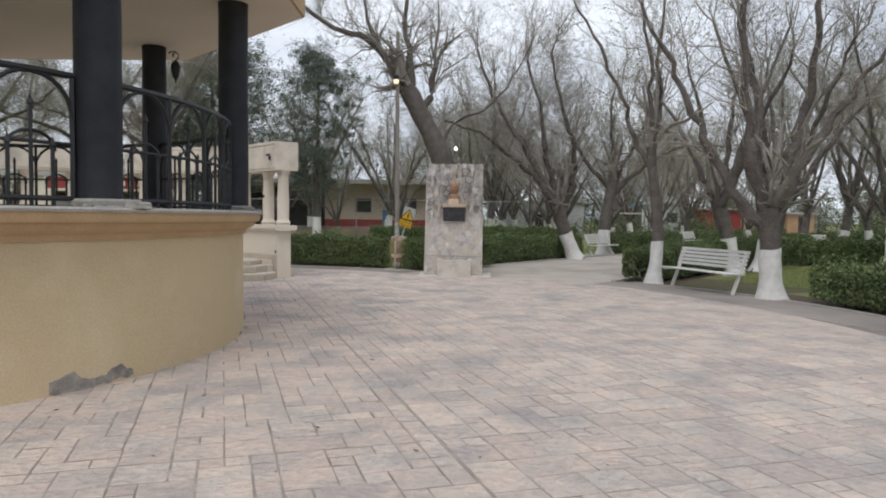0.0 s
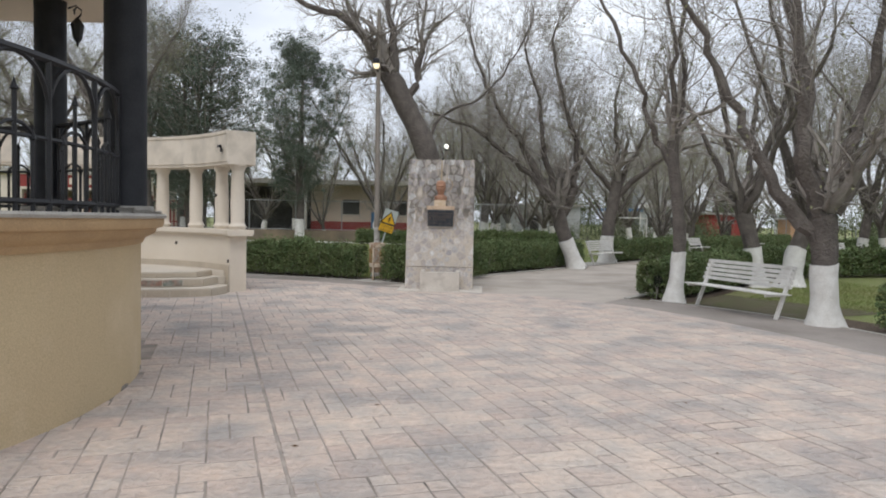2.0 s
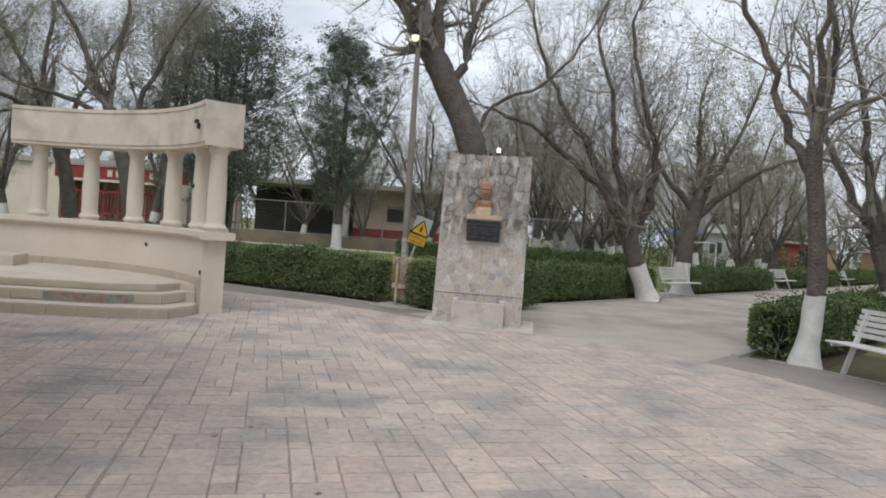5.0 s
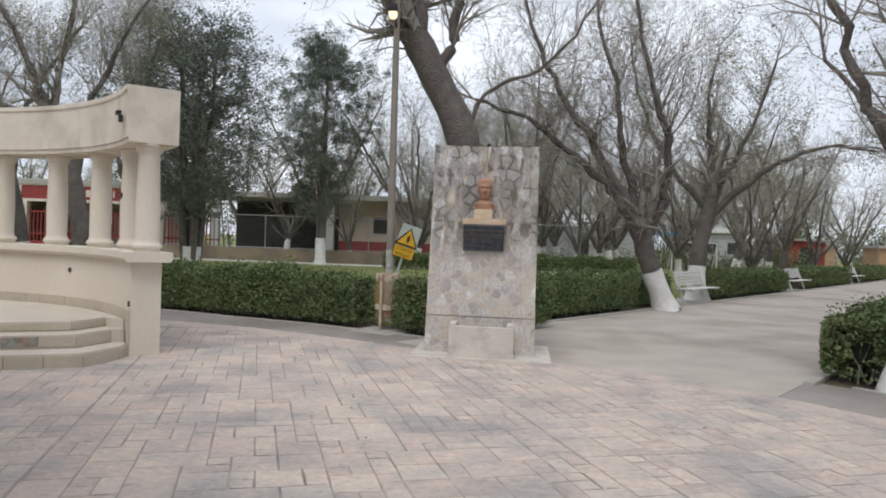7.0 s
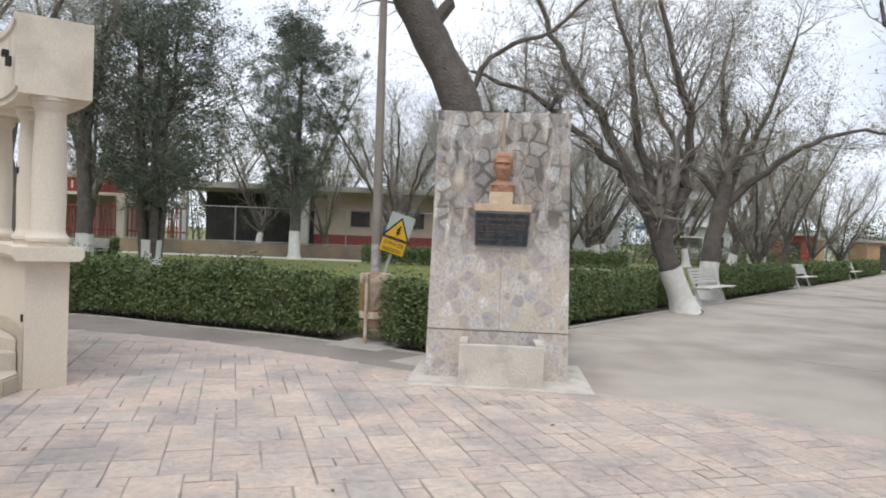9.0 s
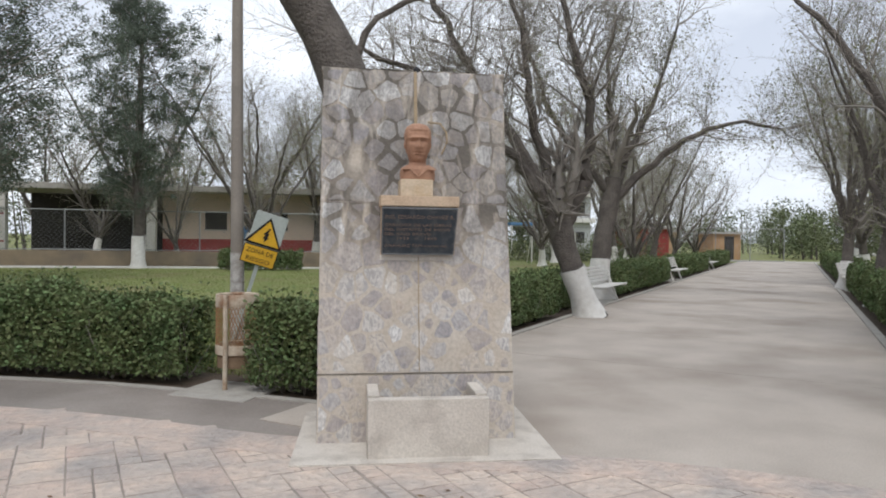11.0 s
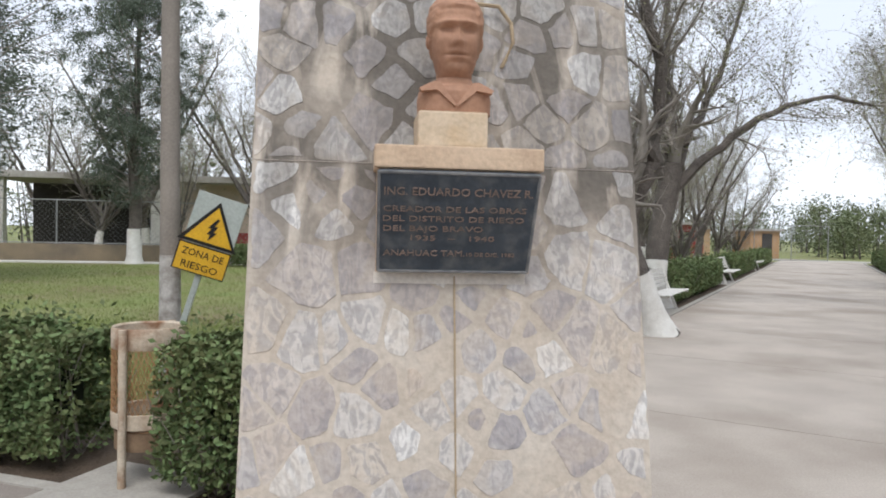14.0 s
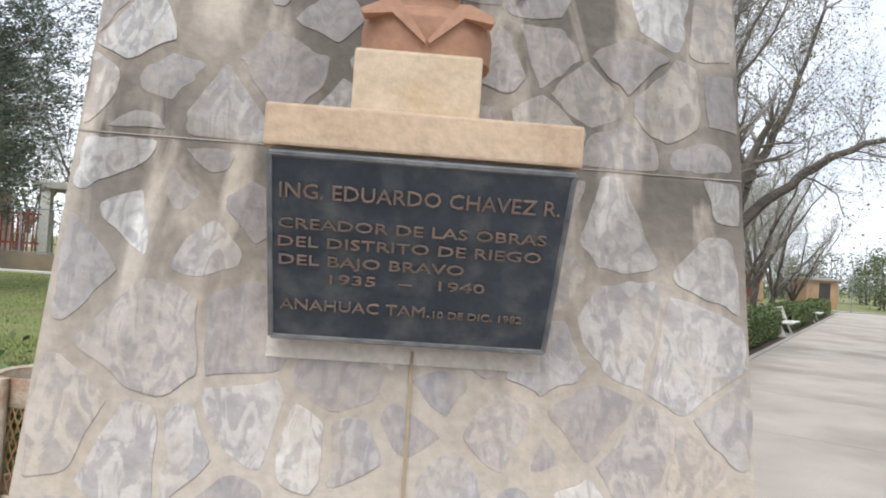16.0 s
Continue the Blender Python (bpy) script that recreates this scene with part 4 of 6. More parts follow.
def bust():
    block = box(-0.138, 0.175, 1.836, 0.112, 0.42, 1.965, 0.008)
    solid("bust_block", block, ORANGE_PALE, "pale orange-tan cement block on the console", "pedestal", MON)
    keys = [(1.966, 0.285, 0.134, 0.083, 3.0), (2.02, 0.285, 0.136, 0.086, 2.8), (2.046, 0.285, 0.131, 0.085, 2.6), (2.062, 0.287, 0.108, 0.078, 2.4), (2.074, 0.29, 0.078, 0.066, 2.2), (2.10, 0.294, 0.066, 0.062, 2.0),
            (2.118, 0.286, 0.066, 0.070, 2.1), (2.15, 0.279, 0.076, 0.086, 2.2), (2.19, 0.278, 0.085, 0.096, 2.25), (2.24, 0.28, 0.092, 0.101, 2.25), (2.28, 0.283, 0.096, 0.104, 2.25), (2.32, 0.287, 0.097, 0.104, 2.2), (2.35, 0.29, 0.091, 0.098, 2.1), (2.375, 0.295, 0.076, 0.083, 2.0), (2.39, 0.298, 0.05, 0.055, 2.0), (2.396, 0.30, 0.012, 0.014, 2.0)]
    zs = [k[0] for k in keys]
    rings = [(z, *[float(np.interp(z, zs, [k[n] for k in keys])) for n in (1, 2, 3, 4)]) for z in np.linspace(zs[0], zs[-1], 130)]
    bm = blob(rings, 72)
    # soft features: across, height, half width, half height, relief
    face = [(0, 2.212, 0.015, 0.016, 0.026), (0, 2.245, 0.009, 0.026, 0.015), (0, 2.284, 0.05, 0.010, 0.006), (0, 2.180, 0.024, 0.006, 0.009), (0, 2.160, 0.020, 0.006, 0.009), (0, 2.170, 0.028, 0.004, -0.008), (0, 2.146, 0.022, 0.006, -0.005), (0, 2.122, 0.030, 0.014, 0.012)]
    for side in (-1, 1):
        face += [(side * 0.038, 2.282, 0.028, 0.008, 0.012), (side * 0.037, 2.257, 0.021, 0.011, -0.023), (side * 0.037, 2.254, 0.012, 0.006, 0.007), (side * 0.052, 2.215, 0.020, 0.018, 0.005), (side * 0.015, 2.207, 0.008, 0.008, 0.008), (side * 0.034, 2.185, 0.010, 0.022, -0.004)]
    for v in bm.verts:
        x, y, z = v.co
        if z < 2.10:
            continue
        if y < 0.262:
            v.co.y -= min(1.0, (0.262 - y) / 0.03) * sum(a * math.exp(-((x - fx) / sx) ** 2 / 1.6 - ((z - fz) / sz) ** 2 / 1.6) for fx, fz, sx, sz, a in face)
        line = 2.332 - 0.09 * max(0.0, abs(x) - 0.062) / 0.03 - 0.12 * max(0.0, min(1.0, (y - 0.24) / 0.08))
        if z > line:
            lift = min(1.0, (z - line) / 0.010) * (0.008 + 0.004 * noise.noise(Vector((x * 40, y * 40, z * 60))))
            v.co += Vector((x, y - 0.29, max(0.0, z - 2.30))).normalized() * lift
    for side in (-1, 1):
        ball(bm, side * 0.096, 0.292, 2.238, 0.012, 0.022, 0.032)
        poly = [(0.134, 2.048), (0.082, 2.076), (0.060, 2.074), (0.002, 1.994), (0.004, 1.986), (0.072, 2.044), (0.128, 2.036)]
        loops = [[bm.verts.new((side * x, y + 0.30 * max(0, z - 2.03), z)) for x, z in poly] for y in (0.190, 0.225)]
        for k in range(len(poly)):
            n = (k + 1) % len(poly)
            bm.faces.new((loops[0][k], loops[0][n], loops[1][n], loops[1][k]))
        bm.faces.new(loops[0])
        bm.faces.new(loops[1])
    return solid("bust", bm, TERRACOTTA, "terracotta-coloured portrait bust on a tan block", "statue", MON, smooth=True)


bust()


def trough():
    m = MON
    root = thing("planter_trough", m, "empty pale cement planter at the foot of the memorial", "planter")
    x0, x1, y0, h = -0.385, 0.455, -0.38, 0.435
    part("front", box(x0, y0, -0.02, x1, y0 + 0.085, h - 0.018, 0.008), PALE_CEMENT, root)
    part("side", box(x0 + 0.002, y0 + 0.06, -0.02, x0 + 0.085, 0.06, h, 0.008), PALE_CEMENT, root)
    part("side", box(x1 - 0.085, y0 + 0.06, -0.02, x1 - 0.002, 0.06, h, 0.008), PALE_CEMENT, root)
    part("soil", box(x0 + 0.07, y0 + 0.07, 0.0, x1 - 0.07, 0.03, 0.2), SOIL, root, "dry soil")
    return root


trough()
flat("apron_slab", [tuple((MON @ Vector(p)).xy) for p in ((-0.90, -0.46, 0), (0.94, -0.50, 0), (0.98, 0.95, 0), (-0.86, 0.95, 0))], -0.1, 0.016, PALE_CEMENT, "thin pale cement apron round the memorial", "slab")


# ---- benches ----
def bench(m, label):
    """Slatted park bench: x along it, sitter faces -y."""
    root = thing("park_bench", m, label, "bench", "white park benches")
    half = 1.08
    for s in (-1, 1):
        x = s * 0.98
        leg = box(-0.022, -0.032, 0.0, 0.022, 0.032, 0.905, 0.006)
        part("leg", leg, WHITE, root, "", pose(x, -0.10, -0.004, -21.5, 0, 0))
        part("seat_bearer", box(x - 0.02, -0.33, 0.375, x + 0.02, 0.075, 0.412, 0.006), WHITE, root)
    for i in range(5):
        y = -0.34 + 0.095 * i
        part("slat", box(-half, y, 0.415 - 0.004 * i, half, y + 0.078, 0.437 - 0.004 * i, 0.006), WHITE, root)
    for i in range(5):
        z = 0.505 + 0.078 * i
        y = 0.095 + (z - 0.46) * 0.36
        part("slat", box(-half, y - 0.012, z, half, y + 0.012, z + 0.062, 0.006), WHITE, root)
    return root


first = bench(pose(5.60, 14.42, 0, 0, 0, 107 + 180), "white painted slatted park bench on the ring walk")


def along(s, w, turn=0.0):
    x, y = avenue(s, w)
    return pose(x, y, 0, 0, 0, 51.7 + turn)


for s, w, turn in ((23.7, -2.15, 0), (35.0, -2.2, 0), (33.5, 3.7, 180), (47.0, -2.2, 0)):
    b = copy_thing(first, along(s, w, turn))
    b["label"] = "white painted slatted park bench set in a gap of the hedge"
b = copy_thing(first, pose(17.5, 32.0, 0, 0, 0, 20))
b["label"] = "white painted slatted park bench far out on the lawn"
b = copy_thing(first, pose(-14.6, 36.0, 0, 0, 0, 200))
b["label"] = "white painted slatted park bench far out on the lawn"
for s, w in ((23.7, -2.5), (35.0, -2.5), (33.5, 4.0)):
    x, y = avenue(s, w)
    solid("bench_slab", box(-1.15, -0.65, -0.1, 1.15, 0.55, -0.006), KERB, "flat grey cement slab under a bench", "slab", pose(x, y, 0, 0, 0, 51.7))

# ---- lamp pole, warning sign, litter bin ----


def lamp_pole():
    root = thing("lamp_pole", Matrix.Translation((-1.40, 20.42, 0)), "tall round concrete lamp pole with peeling whitewash", "lamp post")
    part("pole", tube([(0.01, 0, -0.05), (0, 0, 1.0), (-0.02, 0, 3.9), (-0.03, 0, 7.0)], [0.085, 0.075, 0.062, 0.045], 16), POLE, root, smooth=True)
    part("whitewash", tube([(0.01, 0, 0.0), (0.002, 0, 1.0), (-0.001, 0, 1.32)], [0.088, 0.079, 0.077], 16), PEEL, root, "peeling whitewash band", smooth=True)
    arm = part("arm", tube([(-0.03, 0, 5.35), (-0.03, -0.25, 5.52), (-0.03, -0.5, 5.55)], [0.022, 0.02, 0.02], 8), IRON, root)
    part("lamp_head", box(-0.11, -0.66, 5.47, 0.05, -0.44, 5.60, 0.03), BLACK_PAINT, root, "small dark lamp head")
    part("lamp_glass", lathe([(0.05, 5.36), (0.075, 5.40), (0.08, 5.475)], 14), GLOW, root, "lit warm lamp glass", Matrix.Translation((-0.03, -0.55, 0)))
    return root


lamp_pole()


def globe_lamp():
    root = thing("lamp_post", Matrix.Translation((0.54, 32.3, 0)), "slim grey lamp post with a lit white globe on the lawn", "lamp post")
    part("pole", tube([(0, 0, -0.05), (0, 0, 2.4), (0, 0, 4.62)], [0.06, 0.05, 0.04], 10), POLE, root, smooth=True)
    part("collar", lathe([(0.05, 4.58), (0.08, 4.60), (0.08, 4.65), (0.05, 4.67)], 12), IRON, root, "dark collar")
    part("globe", lathe([(0.02, 4.65), (0.06, 4.68), (0.085, 4.74), (0.085, 4.78), (0.06, 4.84), (0.01, 4.87)], 16), GLOBE, root, "lit white globe", smooth=True)
    return root


globe_lamp()


def warning_sign():
    m = Matrix.Translation((-1.36, 20.30, 0.55)) @ Matrix.Rotation(radians(17), 4, "Y")
    root = thing("warning_sign", m, "leaning yellow electrical hazard sign on a pale board", "sign")
    part("post", box(-0.022, -0.012, -0.62, 0.022, 0.012, 0.98, 0.004), PALE_METAL, root, "pale bent steel post")
    part("board", box(-0.185, -0.022, 0.80, 0.185, -0.010, 1.27, 0.003), PALE_METAL, root, "pale green-grey metal board")
    part("plate", box(-0.205, -0.032, 0.66, 0.185, -0.024, 0.875, 0.004), YELLOW, root, "yellow text plate")
    for x0, z0, x1, z1 in ((-0.205, 0.66, 0.185, 0.668), (-0.205, 0.867, 0.185, 0.875), (-0.205, 0.66, -0.197, 0.875), (0.177, 0.66, 0.185, 0.875)):
        part("border", box(x0, -0.0345, z0, x1, -0.030, z1), INK, root)
    bm = bmesh.new()
    for y, s in ((-0.028, 1.0),):
        a = [bm.verts.new((x * s - 0.005, y, z)) for x, z in ((-0.225, 0.885), (0.215, 0.885), (0.0, 1.225))]
        c = [bm.verts.new((x * s - 0.005, y - 0.006, z)) for x, z in ((-0.225, 0.885), (0.215, 0.885), (0.0, 1.225))]
        bm.faces.new(a)
        bm.faces.new(c)
        for k in range(3):
            bm.faces.new((a[k], a[(k + 1) % 3], c[(k + 1) % 3], c[k]))
    part("triangle_border", bm, INK, root, "black triangle border")
    part("triangle", prism_xz([(-0.180, 0.908), (0.172, 0.908), (-0.005, 1.182)], -0.038, -0.030), YELLOW, root, "yellow warning triangle")
    part("bolt_symbol", prism_xz([(0.012, 1.10), (-0.035, 1.02), (-0.008, 1.02), (-0.032, 0.97), (-0.006, 0.972), (-0.012, 0.925), (0.038, 0.995), (0.012, 0.994), (0.034, 1.042), (0.008, 1.042), (0.030, 1.095)], -0.042, -0.037), INK, root, "black lightning symbol")
    for words, z, size, width in (("ZONA DE", 0.785, 0.075, 0.31), ("RIESGO", 0.69, 0.075, 0.27)):
        for me in characters(words, size, width, 0.002):
            me.materials.clear()
            me.materials.append(INK)
            part("letter", me, INK, root, "", Matrix.Translation((-width / 2 - 0.01, -0.033, z)) @ Matrix.Rotation(radians(90), 4, "X"))
    return root


def prism_xz(poly, y0, y1):
    bm = bmesh.new()
    a = [bm.verts.new((x, y0, z)) for x, z in poly]
    c = [bm.verts.new((x, y1, z)) for x, z in poly]
    bm.faces.new(a)
    bm.faces.new(list(reversed(c)))
    n = len(poly)
    for k in range(n):
        bm.faces.new((a[k], a[(k + 1) % n], c[(k + 1) % n], c[k]))
    return bm


warning_sign()


def litter_bin():
    root = thing("litter_bin", pose(-1.28, 19.36, 0, 0, 0, 8), "rusty off-white barrel bin of expanded metal between posts", "litter bin")
    r = 0.205
    part("top_band", lathe([(r, 0.80), (r + 0.006, 0.81), (r + 0.006, 0.92), (r, 0.93), (r - 0.012, 0.92), (r - 0.012, 0.80)], 28, cap=False), RUST_WHITE, root, "off-white rim band", smooth=True)
    part("lower_band", lathe([(r, 0.33), (r + 0.005, 0.335), (r + 0.005, 0.42), (r, 0.425), (r - 0.01, 0.42), (r - 0.01, 0.33)], 28, cap=False), RUST_WHITE, root, "off-white lower band", smooth=True)
    part("foot_band", lathe([(r - 0.02, 0.20), (r - 0.015, 0.20), (r - 0.015, 0.31), (r - 0.02, 0.31)], 28, cap=False), OLD_RUST, root, "rusted lower hoop", smooth=True)
    bm = bmesh.new()
    n, rows = 40, 9
    for k in range(n):
        for d in (-1, 1):
            pts = []
            for j in range(rows + 1):
                a = 2 * math.pi * (k + d * j * 0.5) / n
                pts.append((r * math.cos(a), r * math.sin(a), 0.42 + (0.39) * j / rows))
            tube(pts, [0.0028] * len(pts), 3, bm, False)
    part("mesh_wall", bm, RUST, root, "rusty expanded-metal mesh")
    part("bottom", lathe([(0.01, 0.20), (r - 0.02, 0.20), (r - 0.02, 0.215), (0.01, 0.215)], 24), RUST, root, "rusted floor of the bin")
    for a in (-120, 60):
        x, y = (r + 0.03) * math.cos(radians(a)), (r + 0.03) * math.sin(radians(a))
        part("post", tube([(x, y, -0.02), (x, y, 0.93)], [0.024, 0.024], 10), RUST_WHITE, root, "rust-stained white pipe post", smooth=True)
    return root


litter_bin()
solid("bin_slab", box(-0.42, -0.38, -0.08, 0.42, 0.34, 0.004, 0.01), KERB, "small grey cement slab under the litter bin", "slab", pose(-1.33, 19.16, 0, 0, 0, -28))


# ---- trees ----
def smooth_line(points, per=5):
    pts = [Vector(p) for p in points]
    pts = [pts[0] * 2 - pts[1]] + pts + [pts[-1] * 2 - pts[-2]]
    out = []
    for i in range(1, len(pts) - 2):
        a, b, c, d = pts[i - 1:i + 3]
        for k in range(per):
            t = k / per
            out.append(0.5 * (2 * b + (c - a) * t + (2 * a - 5 * b + 4 * c - d) * t * t + (3 * b - a - 3 * c + d) * t ** 3))
    out.append(pts[-2].copy())
    return out


def segments_mesh(name, segs, mat, sides=3):
    """Thin tapered prisms, one for each (start, end, radius, radius)."""
    a = np.array(segs, dtype=float)
    p, q, r0, r1 = a[:, 0:3], a[:, 3:6], a[:, 6], a[:, 7]
    d = q - p
    d /= np.linalg.norm(d, axis=1, keepdims=True) + 1e-9
    ref = np.where(np.abs(d[:, 2:3]) > 0.9, np.array([[1.0, 0, 0]]), np.array([[0, 0, 1.0]]))
    u = np.cross(d, ref)
    u /= np.linalg.norm(u, axis=1, keepdims=True)
    w = np.cross(d, u)
    verts = []
    for base, r in ((p, r0), (q, r1)):
        for k in range(sides):
            t = 2 * math.pi * k / sides
            verts.append(base + r[:, None] * (math.cos(t) * u + math.sin(t) * w))
    v = np.stack(verts, axis=1).reshape(-1, 3)
    i = np.arange(len(a))[:, None] * (2 * sides)
    faces = np.concatenate([i + np.array([[k, (k + 1) % sides, sides + (k + 1) % sides, sides + k]]) for k in range(sides)])
    return quads(name, v, faces, mat)


def quads(name, v, faces, mat):
    me = bpy.data.meshes.new(name)
    n = faces.shape[1]
    me.vertices.add(len(v))
    me.vertices.foreach_set("co", v.astype(np.float32).ravel())
    me.loops.add(faces.size)
    me.loops.foreach_set("vertex_index", faces.astype(np.int32).ravel())
    me.polygons.add(len(faces))
    me.polygons.foreach_set("loop_start", np.arange(0, faces.size, n, dtype=np.int32))
    me.polygons.foreach_set("loop_total", np.full(len(faces), n, dtype=np.int32))
    me.materials.append(mat)
    me.update()
    me.validate()
    return me


def leaf_mesh(name, centres, size, mat, rng, wide=0.5, upright=0.0):
    """One small pointed leaf (a kite) at each centre, turned at random."""
    c = np.array(centres, dtype=float)
    n = len(c)
    u = rng.normal(size=(n, 3))
    u[:, 2] = u[:, 2] * 0.7 + upright
    u /= np.linalg.norm(u, axis=1, keepdims=True)
    w = np.cross(u, rng.normal(size=(n, 3)))
    w /= np.linalg.norm(w, axis=1, keepdims=True)
    s = (size * rng.uniform(0.6, 1.35, n))[:, None]
    v = np.stack([c - u * s * 0.5, c + w * s * wide * 0.5 + u * s * 0.05, c + u * s * 0.5, c - w * s * wide * 0.5 + u * s * 0.05], axis=1).reshape(-1, 3)
    f = np.arange(4 * n).reshape(n, 4)
    return quads(name, v, f, mat)


def aside(d, angle, rng, lift):
    axis = d.orthogonal().normalized()
    axis.rotate(Matrix.Rotation(rng.uniform(0, 6.283), 3, d))
    out = d.copy()
    out.rotate(Matrix.Rotation(angle, 3, axis))
    out.z += lift
    return out.normalized()


def tree(name, m, label, limbs, seed, density=1.0, paint=1.0, leaves=0, leaf_mat=None, leaf_size=0.06, reach=1.0, bark=None, group="bare park trees", droop=0.0, up=0.22, twig_r=1.0):
    """A tree from its main limbs, each a list of points with its two radii; boughs, branches and twigs grow from them. The first limb is the trunk."""
    rng = random.Random(seed)
    nrng = np.random.default_rng(seed)
    root = thing(name, m, label, "tree", group)
    segs, tips = [], []
    bark = bark or BARK
    bm = bmesh.new()
    for n, (points, r0, r1) in enumerate(limbs):
        line = smooth_line(points, 4)
        count = len(line)
        if n:
            for i in range(1, count):
                line[i] += Vector((rng.gauss(0, 1), rng.gauss(0, 1), rng.gauss(0, 0.6))) * 0.035
        radii = [r0 + (r1 - r0) * (i / (count - 1)) ** 0.8 for i in range(count)]
        if n == 0:
            radii = [r * (1 + 0.55 * max(0, 1 - p.z / 0.45) ** 2) for r, p in zip(radii, line)]
        tube(line, radii, 10 if n == 0 else 8, bm)
        length = sum((b - a).length for a, b in zip(line, line[1:]))
        if n == 0:
            trunk_line, trunk_r = line, radii
        # boughs
        kids = int((length * 2.6 + 2) * density) if n else (2 if len(limbs) > 1 else 6)
        for _ in range(kids):
            t = rng.uniform(0.38, 1.0) if n else rng.uniform(0.75, 1.0)
            i = min(count - 2, int(t * (count - 1)))
            d = (line[i + 1] - line[i]).normalized()
            grow_bough(segs, tips, line[i], aside(d, radians(rng.uniform(28, 62)), rng, up), max(0.012, min(radii[i] * 0.32, 0.034)), (1.0 + 1.5 * rng.random()) * (1.15 - 0.35 * t) * reach, 0, rng, density, droop, twig_r)
        end_d = (line[-1] - line[-2]).normalized()
        for _ in range(3):
            grow_bough(segs, tips, line[-1], aside(end_d, radians(rng.uniform(5, 30)), rng, up * 0.6), r1 * 0.75, (1.4 + 0.9 * rng.random()) * reach, 0, rng, density, droop, twig_r)
    for v in bm.verts:
        k = noise.noise(v.co * 2.3) * 0.05 + noise.noise(v.co * 7.0) * 0.022
        v.co += Vector((k, noise.noise(v.co * 2.3 + Vector((9, 3, 1))) * 0.05, 0)) * min(1.0, 0.4 + trunk_r[0])
    trunk = part("trunk", bm, bark, root, "", smooth=True)
    if paint:
        cut = [i for i, p in enumerate(trunk_line) if p.z <= paint + 0.3]
        k = max(cut)
        pts, rr = [], []
        for z in np.linspace(0.0, paint, 7):
            zs = [p.z for p in trunk_line]
            pts.append((float(np.interp(z, zs, [p.x for p in trunk_line])), float(np.interp(z, zs, [p.y for p in trunk_line])), float(z) - 0.03 * (z < 0.01)))
            rr.append(float(np.interp(z, zs, trunk_r)) * 1.0 + 0.022)
        bm = tube(pts, rr, 16, None, False)
        for v in bm.verts:
            f = noise.noise(v.co * 2.3) * 0.05
            v.co += Vector((f, noise.noise(v.co * 2.3 + Vector((9, 3, 1))) * 0.05, 0)) * min(1.0, 0.4 + trunk_r[0])
            v.co += Vector((noise.noise(v.co * 8.0) * 0.012, noise.noise(v.co * 8.0 + Vector((4, 4, 4))) * 0.012, (noise.noise(v.co * 5.0) * 0.05 if v.co.z > paint - 0.02 else 0)))
        part("whitewash", bm, WHITE, root, "white lime-washed foot of the trunk", smooth=True)
    crown = part("crown", segments_mesh("branches", segs, TWIG), TWIG, root, "fine bare grey twigs")
    if leaves:
        leaves = int(leaves * 2.2)
        picks = [rng.choice(tips) for _ in range(leaves)]
        c = np.array([(p.x, p.y, p.z) for p in picks]) + nrng.normal(scale=0.09, size=(leaves, 3))
        part("leaves", leaf_mesh("leaves", c, leaf_size, leaf_mat or SPARSE, nrng), leaf_mat or SPARSE, root, "sparse small olive leaves")
    return root


def grow_bough(segs, tips, start, d, r, length, level, rng, density, droop, twig_r):
    """A bough in short bends, with its own side branches two levels down."""
    steps = 5 if level == 0 else 3 if level == 1 else 2
    p = start.copy()
    kids = (8, 8, 0)[level]
    for i in range(steps):
        bend = (0.22, 0.28, 0.3)[level]
        d = (d + Vector((rng.gauss(0, bend), rng.gauss(0, bend), rng.gauss(0, bend) + 0.05 - droop))).normalized()
        q = p + d * (length / steps)
        ra, rb = r * (1 - 0.8 * i / steps), r * (1 - 0.8 * (i + 1) / steps)
        low = 0.0025 * twig_r
        segs.append((*p, *q, max(ra, low), max(rb, low * 0.8)))
        if level < 2:
            for _ in range(max(1, int(round(kids * density / steps + rng.random() - 0.3)))):
                t = rng.random()
                s = p.lerp(q, t)
                grow_bough(segs, tips, s, aside(d, radians(rng.uniform(25, 65)), rng, 0.12), max(rb * 0.55, low), length * (0.62 if level == 0 else 0.5) * rng.uniform(0.6, 1.1), level + 1, rng, density, droop, twig_r)
        else:
            tips.append(q)
        p = q
    tips.append(p)


def fan(rng, height, spread, count, fork, r, lean=(0, 0)):
    """Main limbs of an ordinary park tree: a trunk that forks into a spreading vase."""
    base = [(0, 0, -0.05), (lean[0] * 0.3, lean[1] * 0.3, fork * 0.5), (lean[0], lean[1], fork)]
    limbs = [(base, r, r * 0.8)]
    for k in range(count):
        a = 6.283 * (k + rng.uniform(-0.25, 0.25)) / count
        s = spread * rng.uniform(0.6, 1.15)
        h = height * rng.uniform(0.75, 1.05)
        c, n = math.cos(a), math.sin(a)
        limbs.append(([(lean[0], lean[1], fork - 0.12), (lean[0] + 0.30 * s * c, lean[1] + 0.30 * s * n, fork + (h - fork) * 0.3), (lean[0] + 0.6 * s * c, lean[1] + 0.6 * s * n, fork + (h - fork) * 0.62), (lean[0] + s * c, lean[1] + s * n, h)], r * 0.52, r * 0.14))
    return limbs


def at(x, y, turn=0.0, scale=1.0):
    return pose(x, y, -0.02, 0, 0, turn) @ Matrix.Scale(scale, 4)


